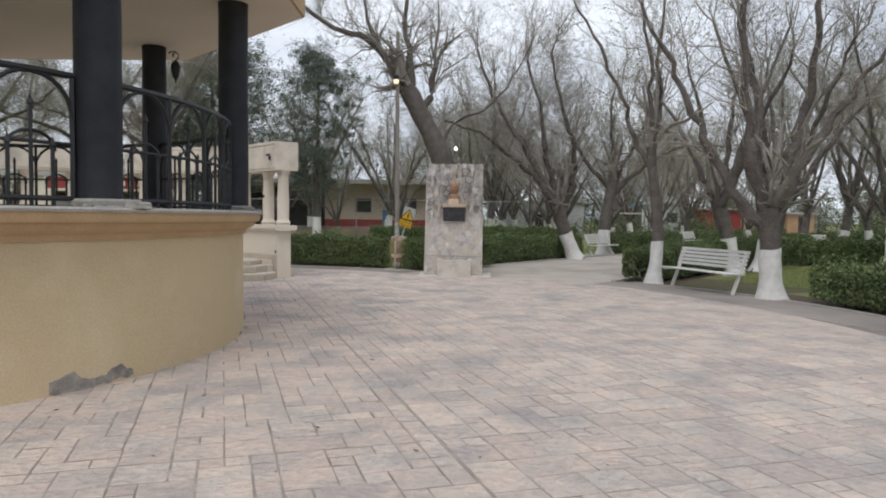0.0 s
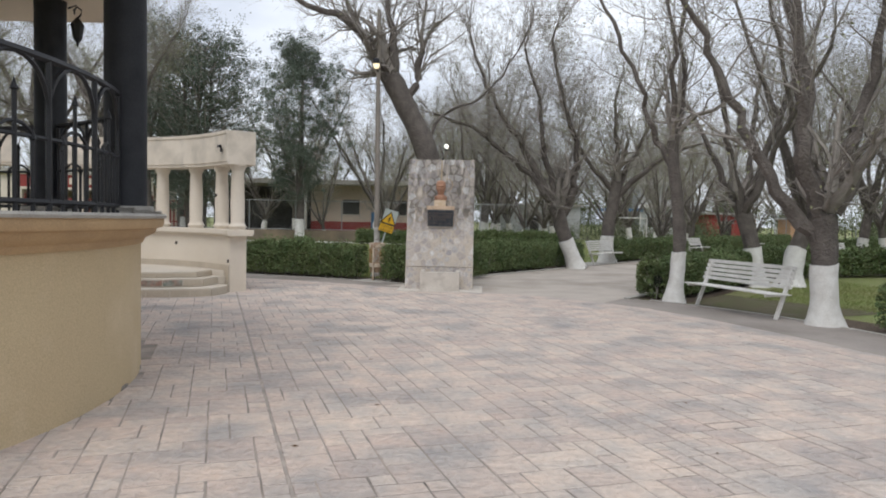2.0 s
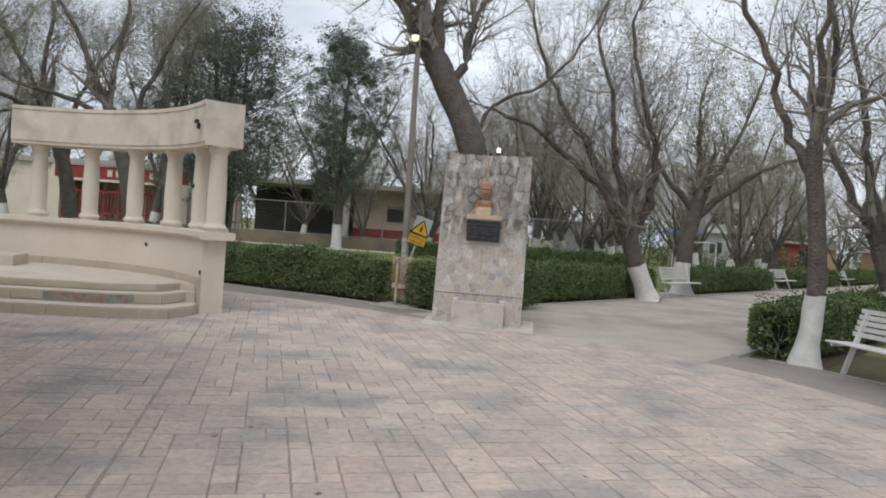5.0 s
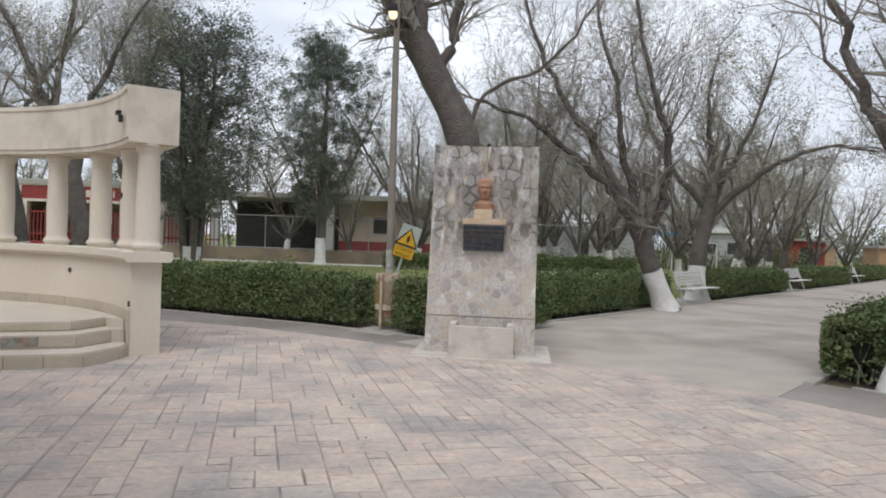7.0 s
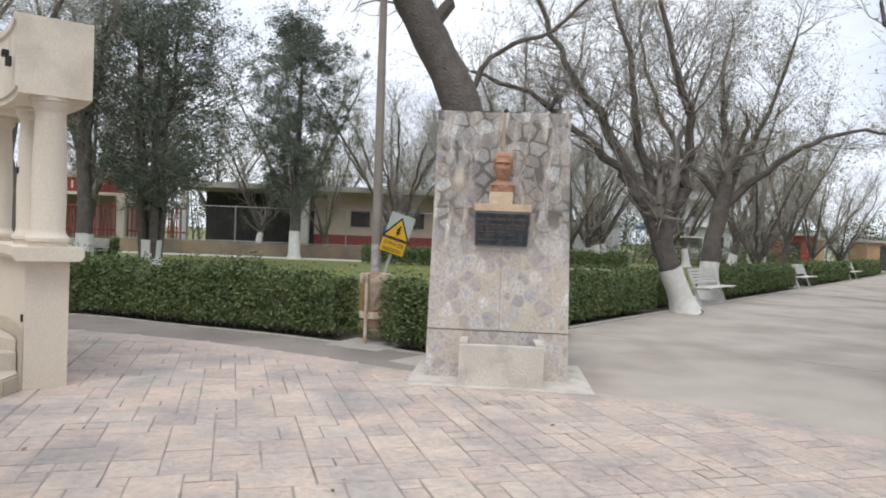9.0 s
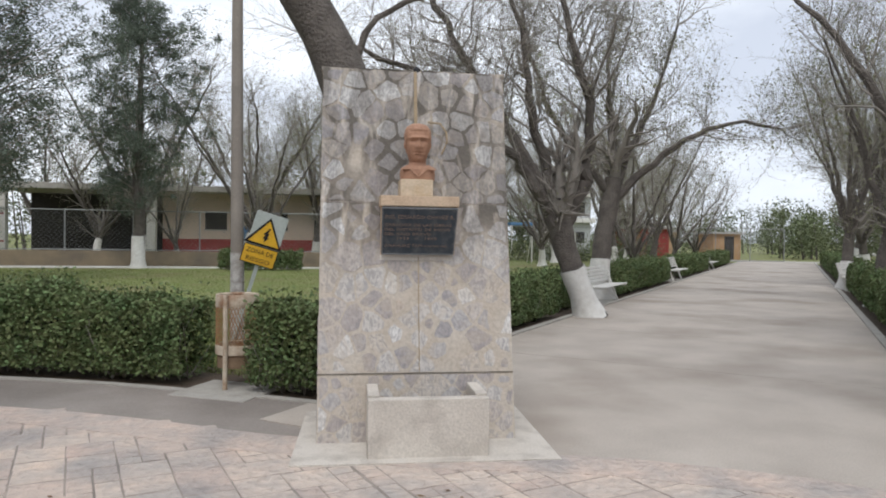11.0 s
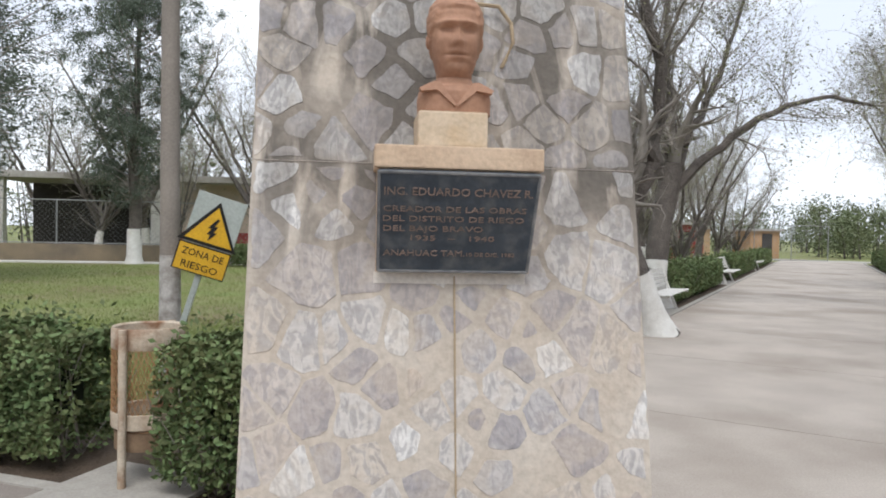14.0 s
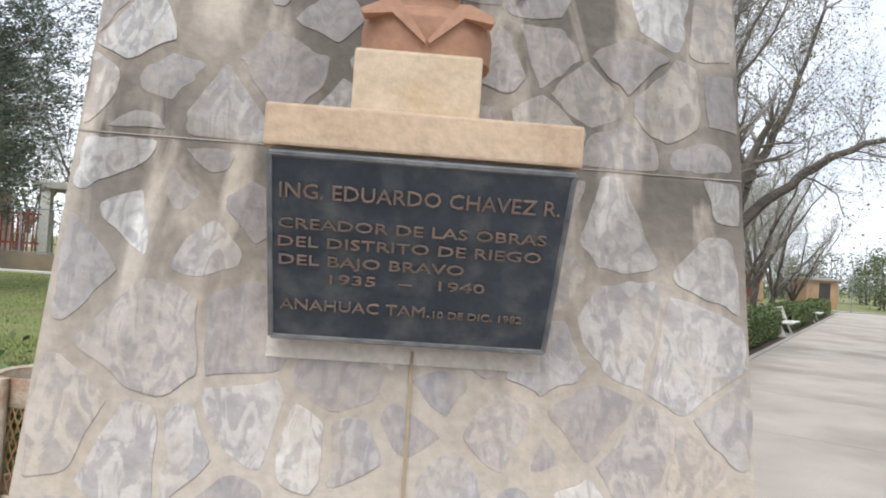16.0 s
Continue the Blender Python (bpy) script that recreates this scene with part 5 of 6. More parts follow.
# the wide tree beside the bench
tree("park_tree", at(6.32, 13.0), "large bare multi-stemmed tree with white-washed foot beside a bench", [
    ([(0.04, 0, -0.05), (-0.02, 0, 0.8), (-0.05, 0, 1.35), (-0.1, 0.0, 1.75)], 0.185, 0.20),
    ([(-0.12, 0, 1.3), (-0.62, 0.1, 1.95), (-1.05, 0.25, 2.7), (-1.45, 0.35, 3.6), (-1.9, 0.5, 4.6), (-2.5, 0.6, 5.8)], 0.14, 0.035),
    ([(-0.1, 0, 1.6), (-0.5, -0.2, 2.6), (-0.65, -0.3, 3.6), (-0.9, -0.5, 5.0), (-0.95, -0.6, 6.6)], 0.15, 0.035),
    ([(-0.05, 0, 1.6), (-0.2, 0.3, 2.7), (-0.12, 0.6, 4.0), (-0.3, 0.9, 5.5), (-0.1, 1.2, 7.0)], 0.15, 0.035),
    ([(0.02, 0, 1.5), (0.2, 0.1, 2.4), (0.55, 0.15, 3.2), (0.75, 0.1, 4.3), (0.8, 0, 5.6), (1.0, -0.1, 7.0)], 0.15, 0.035),
    ([(0.1, 0, 1.8), (0.45, -0.1, 2.5), (1.0, -0.2, 3.5), (1.6, -0.2, 4.3), (2.3, -0.3, 5.2)], 0.13, 0.03),
], 101, 0.62, 0.98, leaves=500)
# the slim tree at the corner of the avenue
tree("park_tree", at(4.95, 15.85), "slim bare tree with white-washed foot at the path corner", [
    ([(0, 0, -0.05), (0.07, 0, 1.0), (0.02, 0, 1.9), (-0.1, 0, 2.8), (-0.12, 0, 3.2)], 0.135, 0.11),
    ([(-0.11, 0, 2.7), (-0.45, 0.1, 3.4), (-0.8, 0.2, 4.4), (-1.3, 0.4, 5.6), (-1.9, 0.5, 6.7)], 0.08, 0.025),
    ([(-0.12, 0, 3.0), (0.1, 0.1, 3.9), (0.0, 0.1, 5.2), (0.25, 0.2, 7.0)], 0.085, 0.025),
    ([(-0.08, 0, 3.1), (-0.3, -0.3, 4.2), (-0.35, -0.5, 5.4), (-0.7, -0.6, 6.9)], 0.07, 0.022),
], 102, 0.66, 1.0, leaves=900, leaf_size=0.05)
# dark tree on the avenue's edge with limbs that sweep away from the path
tree("park_tree", at(4.66, 25.0), "dark bare tree with long sweeping limbs and white foot", [
    ([(0.28, 0, -0.05), (0.0, 0, 0.6), (-0.28, 0, 1.3), (-0.45, 0, 2.0)], 0.23, 0.24),
    ([(-0.45, 0, 1.7), (-0.9, -0.1, 2.5), (-1.45, -0.15, 3.1), (-2.4, -0.2, 3.9), (-3.4, -0.3, 4.6), (-4.7, -0.4, 5.0)], 0.16, 0.035),
    ([(-0.5, 0, 1.9), (-1.0, 0.1, 2.9), (-1.6, 0.3, 4.1), (-2.4, 0.4, 5.2), (-3.0, 0.5, 6.4), (-3.5, 0.6, 7.8)], 0.17, 0.035),
    ([(-0.42, 0, 1.9), (-0.7, 0.2, 3.1), (-0.95, 0.4, 4.4), (-1.1, 0.6, 5.8), (-1.6, 0.7, 7.4)], 0.15, 0.035),
    ([(-0.38, 0, 1.8), (0.0, -0.1, 2.7), (0.1, -0.2, 3.7), (-0.15, -0.3, 4.8), (-0.6, -0.3, 6.2), (-0.8, -0.4, 7.8)], 0.17, 0.035),
], 103, 1.1, 0.98, leaves=800, leaf_size=0.05)
# its neighbour behind the second bench
tree("park_tree", at(6.95, 29.1), "bare tree with white foot behind a bench and hedge", [
    ([(0, 0, -0.05), (-0.05, 0, 0.8), (0.05, 0, 1.8), (0.25, 0, 2.8), (0.3, 0, 3.2)], 0.27, 0.22),
    ([(0.25, 0, 2.7), (-0.5, 0.1, 3.6), (-1.2, 0.3, 4.6), (-1.8, 0.3, 6.0), (-2.2, 0.4, 7.6)], 0.13, 0.03),
    ([(0.3, 0, 3.0), (0.35, 0.2, 4.4), (0.2, 0.3, 5.8), (0.5, 0.5, 7.6)], 0.14, 0.03),
    ([(0.3, 0, 2.6), (1.1, -0.2, 3.4), (2.1, -0.4, 4.2), (3.4, -0.5, 4.7), (4.8, -0.6, 4.6)], 0.14, 0.03),
    ([(0.32, 0, 3.0), (1.0, 0.2, 4.3), (1.7, 0.3, 5.6), (2.2, 0.4, 7.4)], 0.13, 0.03),
], 104, 1.05, 1.05, leaves=6000, leaf_size=0.06)
# thick old tree behind the memorial, leaning away from it
tree("park_tree", at(0.3, 21.0), "thick old leaning tree with stumps of cut limbs", [
    ([(0.0, 0, -0.05), (-0.1, 0, 1.2), (-0.25, 0, 2.6), (-0.5, 0, 3.6), (-1.0, 0, 4.6), (-1.45, 0, 5.4)], 0.33, 0.275),
    ([(-1.4, 0, 5.2), (-1.95, -0.1, 6.2), (-2.7, -0.2, 6.9), (-3.7, -0.3, 7.2), (-4.9, -0.3, 8.1)], 0.19, 0.045),
    ([(-1.4, 0, 5.2), (-1.35, 0.1, 6.4), (-1.6, 0.2, 7.6), (-1.3, 0.3, 9.2)], 0.15, 0.035),
    ([(-1.05, 0, 4.6), (-0.7, 0.1, 5.4), (-0.6, 0.1, 6.1)], 0.12, 0.09),
    ([(-0.5, 0, 3.7), (0.1, 0.1, 4.5), (0.9, 0.2, 4.9), (1.8, 0.4, 5.9), (2.4, 0.5, 7.0)], 0.05, 0.018),
    ([(-2.1, 0, 6.3), (-2.7, 0.3, 7.6), (-3.0, 0.4, 9.0)], 0.10, 0.03),
], 105, 1.05, 0.0, leaves=500, leaf_size=0.06)
# twin trees behind the bench
tree("park_tree", at(8.5, 19.9), "bare tree with white foot behind a bench", fan(random.Random(7), 7.5, 2.6, 5, 1.9, 0.24, (-0.35, 0.1)), 106, 0.6, 1.0, leaves=500)
tree("park_tree", at(9.5, 20.1), "leaning bare tree with white foot among hedges", fan(random.Random(8), 8.0, 2.8, 5, 1.8, 0.26, (0.5, 0.1)), 107, 0.6, 1.0, leaves=700)
# trees behind the colonnade
back_tree = tree("park_tree", at(-10.2, 25.5), "tall spreading bare tree behind the colonnade", [
    ([(0, 0, -0.05), (-0.1, 0, 1.5), (-0.4, 0, 3.0), (-0.9, 0, 4.4)], 0.26, 0.2),
    ([(-0.7, 0, 3.9), (-1.5, 0, 5.6), (-2.4, 0.1, 7.2), (-3.6, 0.2, 8.6)], 0.14, 0.03),
    ([(-0.3, 0, 2.8), (-0.1, 0.1, 4.6), (0.6, 0.2, 6.2), (1.5, 0.3, 7.8)], 0.13, 0.03),
    ([(-0.9, 0, 4.2), (-1.0, 0.3, 5.6), (-0.8, 0.5, 7.6), (-1.2, 0.6, 9.2)], 0.12, 0.03),
    ([(-0.8, 0, 4.0), (-2.2, -0.3, 4.7), (-3.6, -0.5, 5.0), (-5.0, -0.6, 5.6)], 0.10, 0.03),
], 108, 1.0, 1.0, leaves=4800, leaf_size=0.055)
copy_thing(back_tree, at(-14.0, 28.5, 40, 1.05))
copy_thing(back_tree, at(-17.5, 24.5, 150, 1.0))
for x, y, turn, k in ((-22, 31, 250, 1.1), (-15.5, 21.5, 80, 1.05), (-20.5, 18.0, 200, 1.1), (-13.0, 33.5, 310, 1.1)):
    copy_thing(back_tree, at(x, y, turn, k))

# evergreen trees of the lawn


def evergreen(name, m, label, height, width, trunk_r, seed, bottom, stems=1, count=26000, leaf=0.13):
    rng, nrng = random.Random(seed), np.random.default_rng(seed)
    root = thing(name, m, label, "tree", "evergreen trees of the lawn")
    bm = bmesh.new()
    segs, centres = [], []
    for s in range(stems):
        a = 6.283 * s / max(1, stems) + 0.4
        off = 0.0 if stems == 1 else 0.22
        sway = [(off * math.cos(a), off * math.sin(a), -0.05)]
        for z in np.linspace(0.2, 0.96, 6):
            k = z if stems == 1 else z * 2.6
            sway.append((off * math.cos(a) * (1 + k) + rng.gauss(0, 0.08), off * math.sin(a) * (1 + k) + rng.gauss(0, 0.08), height * z))
        line = smooth_line(sway, 3)
        tube(line, [trunk_r * (1 - 0.9 * i / (len(line) - 1)) + 0.015 for i in range(len(line))], 8, bm)
        for p, q in zip(line, line[1:]):
            if p.z < bottom * 0.8:
                continue
            for _ in range(9 if stems == 1 else 4):
                t = rng.random()
                o = p.lerp(q, t)
                f = (o.z - bottom) / (height - bottom)
                reach = width * 0.5 * (0.45 + 0.75 * math.sin(math.pi * min(1, max(0.02, f * 0.85 + 0.13)))) * rng.uniform(0.45, 1.1) * (1.0 if f < 0.75 else 0.75)
                b = rng.uniform(0, 6.283)
                tip = o + Vector((math.cos(b) * reach, math.sin(b) * reach, rng.uniform(0.15, 0.9) * reach))
                mid = o.lerp(tip, 0.5) + Vector((0, 0, rng.uniform(-0.1, 0.2)))
                segs += [(*o, *mid, 0.028, 0.016), (*mid, *tip, 0.016, 0.005)]
                for _ in range(6):
                    u = rng.uniform(0.35, 1.0)
                    c = o.lerp(tip, u) + Vector((rng.gauss(0, 0.24), rng.gauss(0, 0.24), rng.gauss(0, 0.26)))
                    centres.append((*c, rng.uniform(0.12, 0.30)))
    part("trunk", bm, BARK, root, smooth=True)
    if stems == 1:
        part("whitewash", tube([(0, 0, -0.02), (0, 0, 0.3), (0, 0, 1.45)], [trunk_r * 1.45, trunk_r * 1.12, trunk_r * 1.06], 14, None, False), WHITE, root, "white lime-washed foot of the trunk", smooth=True)
    else:
        part("whitewash", tube([(0, 0, -0.02), (0, 0, 0.3), (0.02, 0, 0.95)], [0.52, 0.40, 0.42], 14, None, False), WHITE, root, "white lime-washed foot of the stems", smooth=True)
    part("crown", segments_mesh("branches", segs, TWIG, 4), TWIG, root, "dark thin branches")
    c = np.array(centres)
    pick = nrng.integers(0, len(c), count)
    pos = c[pick, :3] + nrng.normal(size=(count, 3)) * c[pick, 3:4] * np.array([[0.75, 0.75, 0.6]])
    part("foliage", leaf_mesh("foliage", pos, leaf, EVERGREEN, nrng, 0.34), EVERGREEN, root, "dark grey-green fine foliage")
    return root


evergreen("evergreen_tree", at(-8.45, 45.2), "slender dark evergreen tree with white-washed trunk", 12.6, 6.0, 0.27, 31, 2.6, count=76000, leaf=0.11)
evergreen("evergreen_tree", at(-11.4, 35.0), "dense many-stemmed dark tree with white-washed foot", 9.8, 7.4, 0.16, 32, 1.7, stems=5, count=60000, leaf=0.115)
evergreen("evergreen_tree", at(-16.5, 47), "broad dark evergreen tree near the school fence", 9.5, 6.0, 0.25, 33, 2.0, stems=1, count=20000, leaf=0.16)

# ordinary bare trees, three shapes repeated over the lawn
KINDS = []
for k, (h, sp, n, fork, r, dens, lv) in enumerate(((8.0, 3.2, 5, 1.7, 0.24, 0.68, 2200), (7.0, 3.6, 6, 1.3, 0.22, 0.68, 1600), (9.0, 2.8, 5, 2.2, 0.25, 0.68, 2800))):
    x, y = ((14.0, 45.0), (-3.3, 46.6), (19.5, 33.0))[k]
    KINDS.append(tree("park_tree", at(x, y), "bare park tree with white-washed foot on the lawn", fan(random.Random(40 + k), h, sp, n, fork, r, (0.25, 0)), 60 + k, dens, 1.1, leaves=lv, leaf_size=0.07, twig_r=1.3))
rng = random.Random(77)
PLACES = [(-8.0, 52.0, 0.6), (5.8, 47.0, 0.85), (1.5, 56.0, 1.0), (9.5, 56.0, 1.1), (-14.0, 58.0, 1.1), (-22, 50, 1.2), (-25, 40, 1.2), (-2, 64, 1.2), (6, 68, 1.2), (17, 62, 1.2), 
          (-4.5, 54.0, 1.4), (3.5, 52.0, 1.3), (-11.0, 56.5, 1.3), (13.5, 8.0, 1.0), (17.2, 32.3, 0.8), (25.5, 40.5, 1.0), (19.5, 18.0, 1.0), (28.5, 27.5, 1.2), (33, 38, 1.2), (20, 12, 1.1), (31, 47, 1.1), (40, 52, 1.2)]
for s in (33.5, 39.0, 45.0, 53.0):
    PLACES.append((*avenue(s, -3.6 + rng.uniform(-0.4, 0.4)), rng.uniform(0.6, 0.75)))
for s in (53.0,):
    PLACES.append((*avenue(s, 9.0 + rng.uniform(-0.6, 0.6)), rng.uniform(0.85, 1.05)))
for i, (x, y, s) in enumerate(PLACES):
    copy_thing(KINDS[i % 3], at(x, y, rng.uniform(0, 360), s * rng.uniform(0.95, 1.08)))
# trees behind the walker, which close the place
for x, y in ((3, -12), (-9, -14), (12, -8), (-20, -4), (15, 1), (-22, 12), (-4, -20)):
    copy_thing(KINDS[1], at(x, y, x * 40, 1.1))
# belt of trees beyond the lawn, between the school and the avenue
for x, y, k in ((2.5, 49.5, 1.0), (8.0, 51.5, 1.05), (12.5, 50.0, 0.9), (15.5, 56.0, 1.1), (20.5, 57.5, 1.0), (11.0, 60.5, 1.2), (5.0, 62.0, 1.2), (18.0, 50.5, 0.9), (24.5, 64.5, 1.1), (-0.5, 59.0, 1.1)):
    copy_thing(KINDS[int(x * 2) % 3], at(x, y, x * 77, k))
# trees on the lawn past the benches
for x, y, k in ((15.0, 22.5, 0.95), (18.5, 26.0, 1.0), (23.5, 22.0, 1.1), (22.0, 30.5, 1.0), (27.0, 33.5, 1.1), (13.0, 26.5, 0.8)):
    copy_thing(KINDS[int(x * 2) % 3], at(x, y, x * 53, k))
# far wood
for i in range(95):
    a = radians(rng.uniform(2, 178))
    r = rng.uniform(60, 118)
    if -8 < r * (math.cos(a) * ACROSS.x + math.sin(a) * ACROSS.y) < 8 and 10 < math.degrees(a) < 90:
        continue
    copy_thing(KINDS[i % 3], at(KX + r * math.cos(a), KY + r * math.sin(a), rng.uniform(0, 360), rng.uniform(1.0, 1.6)))


# ---- hedges ----
def hedge(points, width, height, label, per_metre, seed, leaf=0.05, mat=None):
    """A clipped hedge along a line: thin stems, a near-black core painted as inner shade and thousands of leaves in an
    uneven shell.
    """
    rng, nrng = random.Random(seed), np.random.default_rng(seed)
    root = thing("hedge", Matrix.Translation((points[0][0], points[0][1], -0.02)), label, "hedge", "clipped park hedges")
    line = [Vector((x - points[0][0], y - points[0][1], 0)) for x, y in points]
    lens = [(b - a).length for a, b in zip(line, line[1:])]
    total = sum(lens)
    cum = np.concatenate([[0], np.cumsum(lens)])
    xs, ys = [p.x for p in line], [p.y for p in line]
    n = int(per_metre * total * 1.35)
    s = nrng.uniform(-0.12, total + 0.12, n)
    px, py = np.interp(s, cum, xs), np.interp(s, cum, ys)
    over = np.clip(s, 0, total) - s
    seg = np.clip(np.searchsorted(cum, np.clip(s, 1e-4, total - 1e-4)) - 1, 0, len(lens) - 1)
    dirs = np.array([((b - a).normalized().x, (b - a).normalized().y) for a, b in zip(line, line[1:])])[seg]
    px, py = px - over * dirs[:, 0], py - over * dirs[:, 1]
    nx, ny = -dirs[:, 1], dirs[:, 0]
    lump = 0.10 * np.sin(s * 2.1 + seed) + 0.07 * np.sin(s * 5.3 + 2 * seed) + 0.05 * np.sin(s * 11.0)
    h = height * (1 + 0.75 * lump)
    # rounded box cross-section, most leaves near its surface
    along_edge, where = nrng.uniform(-1, 1, n), nrng.random(n)
    c = np.where(where < 0.30, -1.0, np.where(where < 0.60, 1.0, along_edge))
    q = np.where(where < 0.60, along_edge, np.where(where < 0.92, 1.0, -1.0))
    rounding = (np.abs(c) ** 5 + np.abs(q) ** 5) ** 0.2
    c, q = c / rounding, q / rounding
    shell = np.where(nrng.random(n) < 0.68, 1 - np.abs(nrng.normal(0, 0.11, n)), nrng.uniform(0.25, 1.0, n))
    cx = c * shell * (width / 2) * (1 + lump * 0.8)
    cz = q * shell
    z = h * (0.53 + 0.47 * cz) + nrng.normal(0, 0.018, n)
    z += (nrng.random(n) < 0.09) * nrng.uniform(0, 0.17, n)
    keep = z > 0.03 + 0.10 * nrng.random(n)
    pos = np.stack([px + nx * cx, py + ny * cx, z], axis=1)[keep]
    part("leaves", leaf_mesh("leaves", pos, leaf, mat or LEAF, nrng, 0.55, 0.25), mat or LEAF, root, "small glossy dark green leaves")
    segs = []
    for _ in range(int(total * 16)):
        t = rng.uniform(0, total)
        x, y = float(np.interp(t, cum, xs)), float(np.interp(t, cum, ys))
        a = Vector((x + rng.gauss(0, 0.08), y + rng.gauss(0, 0.08), 0.0))
        for _ in range(4):
            e = a + Vector((rng.gauss(0, 0.16), rng.gauss(0, 0.16), height * rng.uniform(0.5, 0.95)))
            k = a.lerp(e, 0.5) + Vector((rng.gauss(0, 0.03), rng.gauss(0, 0.03), 0))
            segs += [(*a, *k, 0.009, 0.006), (*k, *e, 0.006, 0.003)]
    part("underwood", segments_mesh("underwood", segs, TWIG), TWIG, root, "thin woody stems")
    # solid near-black core: the shade deep between the leaves, put into colour
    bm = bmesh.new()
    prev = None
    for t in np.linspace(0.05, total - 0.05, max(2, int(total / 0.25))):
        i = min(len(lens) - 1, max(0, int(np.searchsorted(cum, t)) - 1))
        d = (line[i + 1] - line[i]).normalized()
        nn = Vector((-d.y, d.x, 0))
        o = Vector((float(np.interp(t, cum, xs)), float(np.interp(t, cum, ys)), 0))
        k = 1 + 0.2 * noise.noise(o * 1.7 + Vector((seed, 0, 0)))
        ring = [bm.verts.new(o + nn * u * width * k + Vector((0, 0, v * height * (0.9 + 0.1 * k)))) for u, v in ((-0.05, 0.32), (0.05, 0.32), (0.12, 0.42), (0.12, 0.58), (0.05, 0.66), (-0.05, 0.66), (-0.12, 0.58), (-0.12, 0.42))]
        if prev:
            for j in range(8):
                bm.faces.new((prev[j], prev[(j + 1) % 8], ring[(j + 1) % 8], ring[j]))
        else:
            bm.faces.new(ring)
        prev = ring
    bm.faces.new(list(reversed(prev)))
    part("inside", bm, HEDGE_SHADE, root, "near-black core painted as the hedge's inner shade")
    return root


near = "dense clipped dark green hedge at the plaza's edge"
hedge([on_ring(a, walk_r(a) + 0.52) for a in (91, 86, 80, 74, 68.3)], 0.78, 0.90, near, 9000, 1, 0.05)
hedge([(-0.92, 19.25), (-0.35, 18.95), (0.35, 19.35), (1.2, 20.6)], 0.70, 0.86, "dense clipped dark green hedge behind the memorial", 9000, 2, 0.05)
hedge([on_ring(a, walk_r(a) + 0.52) for a in (118, 112, 106, 100, 95)], 0.78, 0.85, near, 3500, 3, 0.065)
hedge([avenue(15.2, -2.45), avenue(19.7, -2.45)], 0.78, 0.86, "clipped dark green hedge along the concrete path", 8000, 4, 0.055)
hedge([avenue(20.8, -2.65), avenue(22.3, -2.65)], 0.72, 0.80, "short clipped hedge between tree and bench", 5000, 5, 0.06)
for i, (a, b) in enumerate(((25.2, 33.6), (36.4, 45.6), (48.4, 58.0))):
    hedge([avenue(a, -2.55), avenue(b, -2.55)], 0.85, 0.84, "clipped green hedge along the concrete path", (3500, 2200, 1800)[i], 6 + i, (0.07, 0.09, 0.10)[i])
hedge([avenue(13.45, 3.72), avenue(16.5, 3.85), avenue(20.5, 3.9)], 0.9, 0.80, "clipped dark green hedge at the mouth of the path", 9000, 10, 0.055)
for i, (a, b) in enumerate(((20.7, 31.8), (35.2, 46.0), (46.4, 60.0))):
    hedge([avenue(a, 3.9), avenue(b, 3.9)], 0.9, 0.86, "clipped green hedge along the concrete path", (3000, 2200, 1800)[i], 12 + i, (0.07, 0.09, 0.10)[i])
hedge([on_ring(a, 14.25) for a in (17.5, 13, 7, 0, -8)], 0.85, 0.78, "clipped dark green hedge beside the ring walk", 5000, 16, 0.06)
hedge([(10.0, 22.6), (16.0, 25.0), (24.0, 28.5)], 0.9, 0.85, "clipped green hedge far out on the lawn", 2200, 17, 0.09)
hedge([(19.0, 29.5), (27.0, 33.5), (37.0, 40.0)], 0.9, 0.9, "clipped green hedge far out on the lawn", 1800, 18, 0.10)
hedge([(-4.6, 43.8), (-1.2, 43.6)], 0.9, 0.85, "clipped green hedge far out on the lawn", 2000, 19, 0.10)
hedge([(0.4, 44.5), (9.0, 47.0)], 0.9, 0.9, "clipped green hedge far out on the lawn", 2000, 20, 0.10)
hedge([(-17.5, 35.5), (-13.6, 36.8)], 0.9, 0.9, "clipped green hedge far out on the lawn", 2000, 21, 0.10)


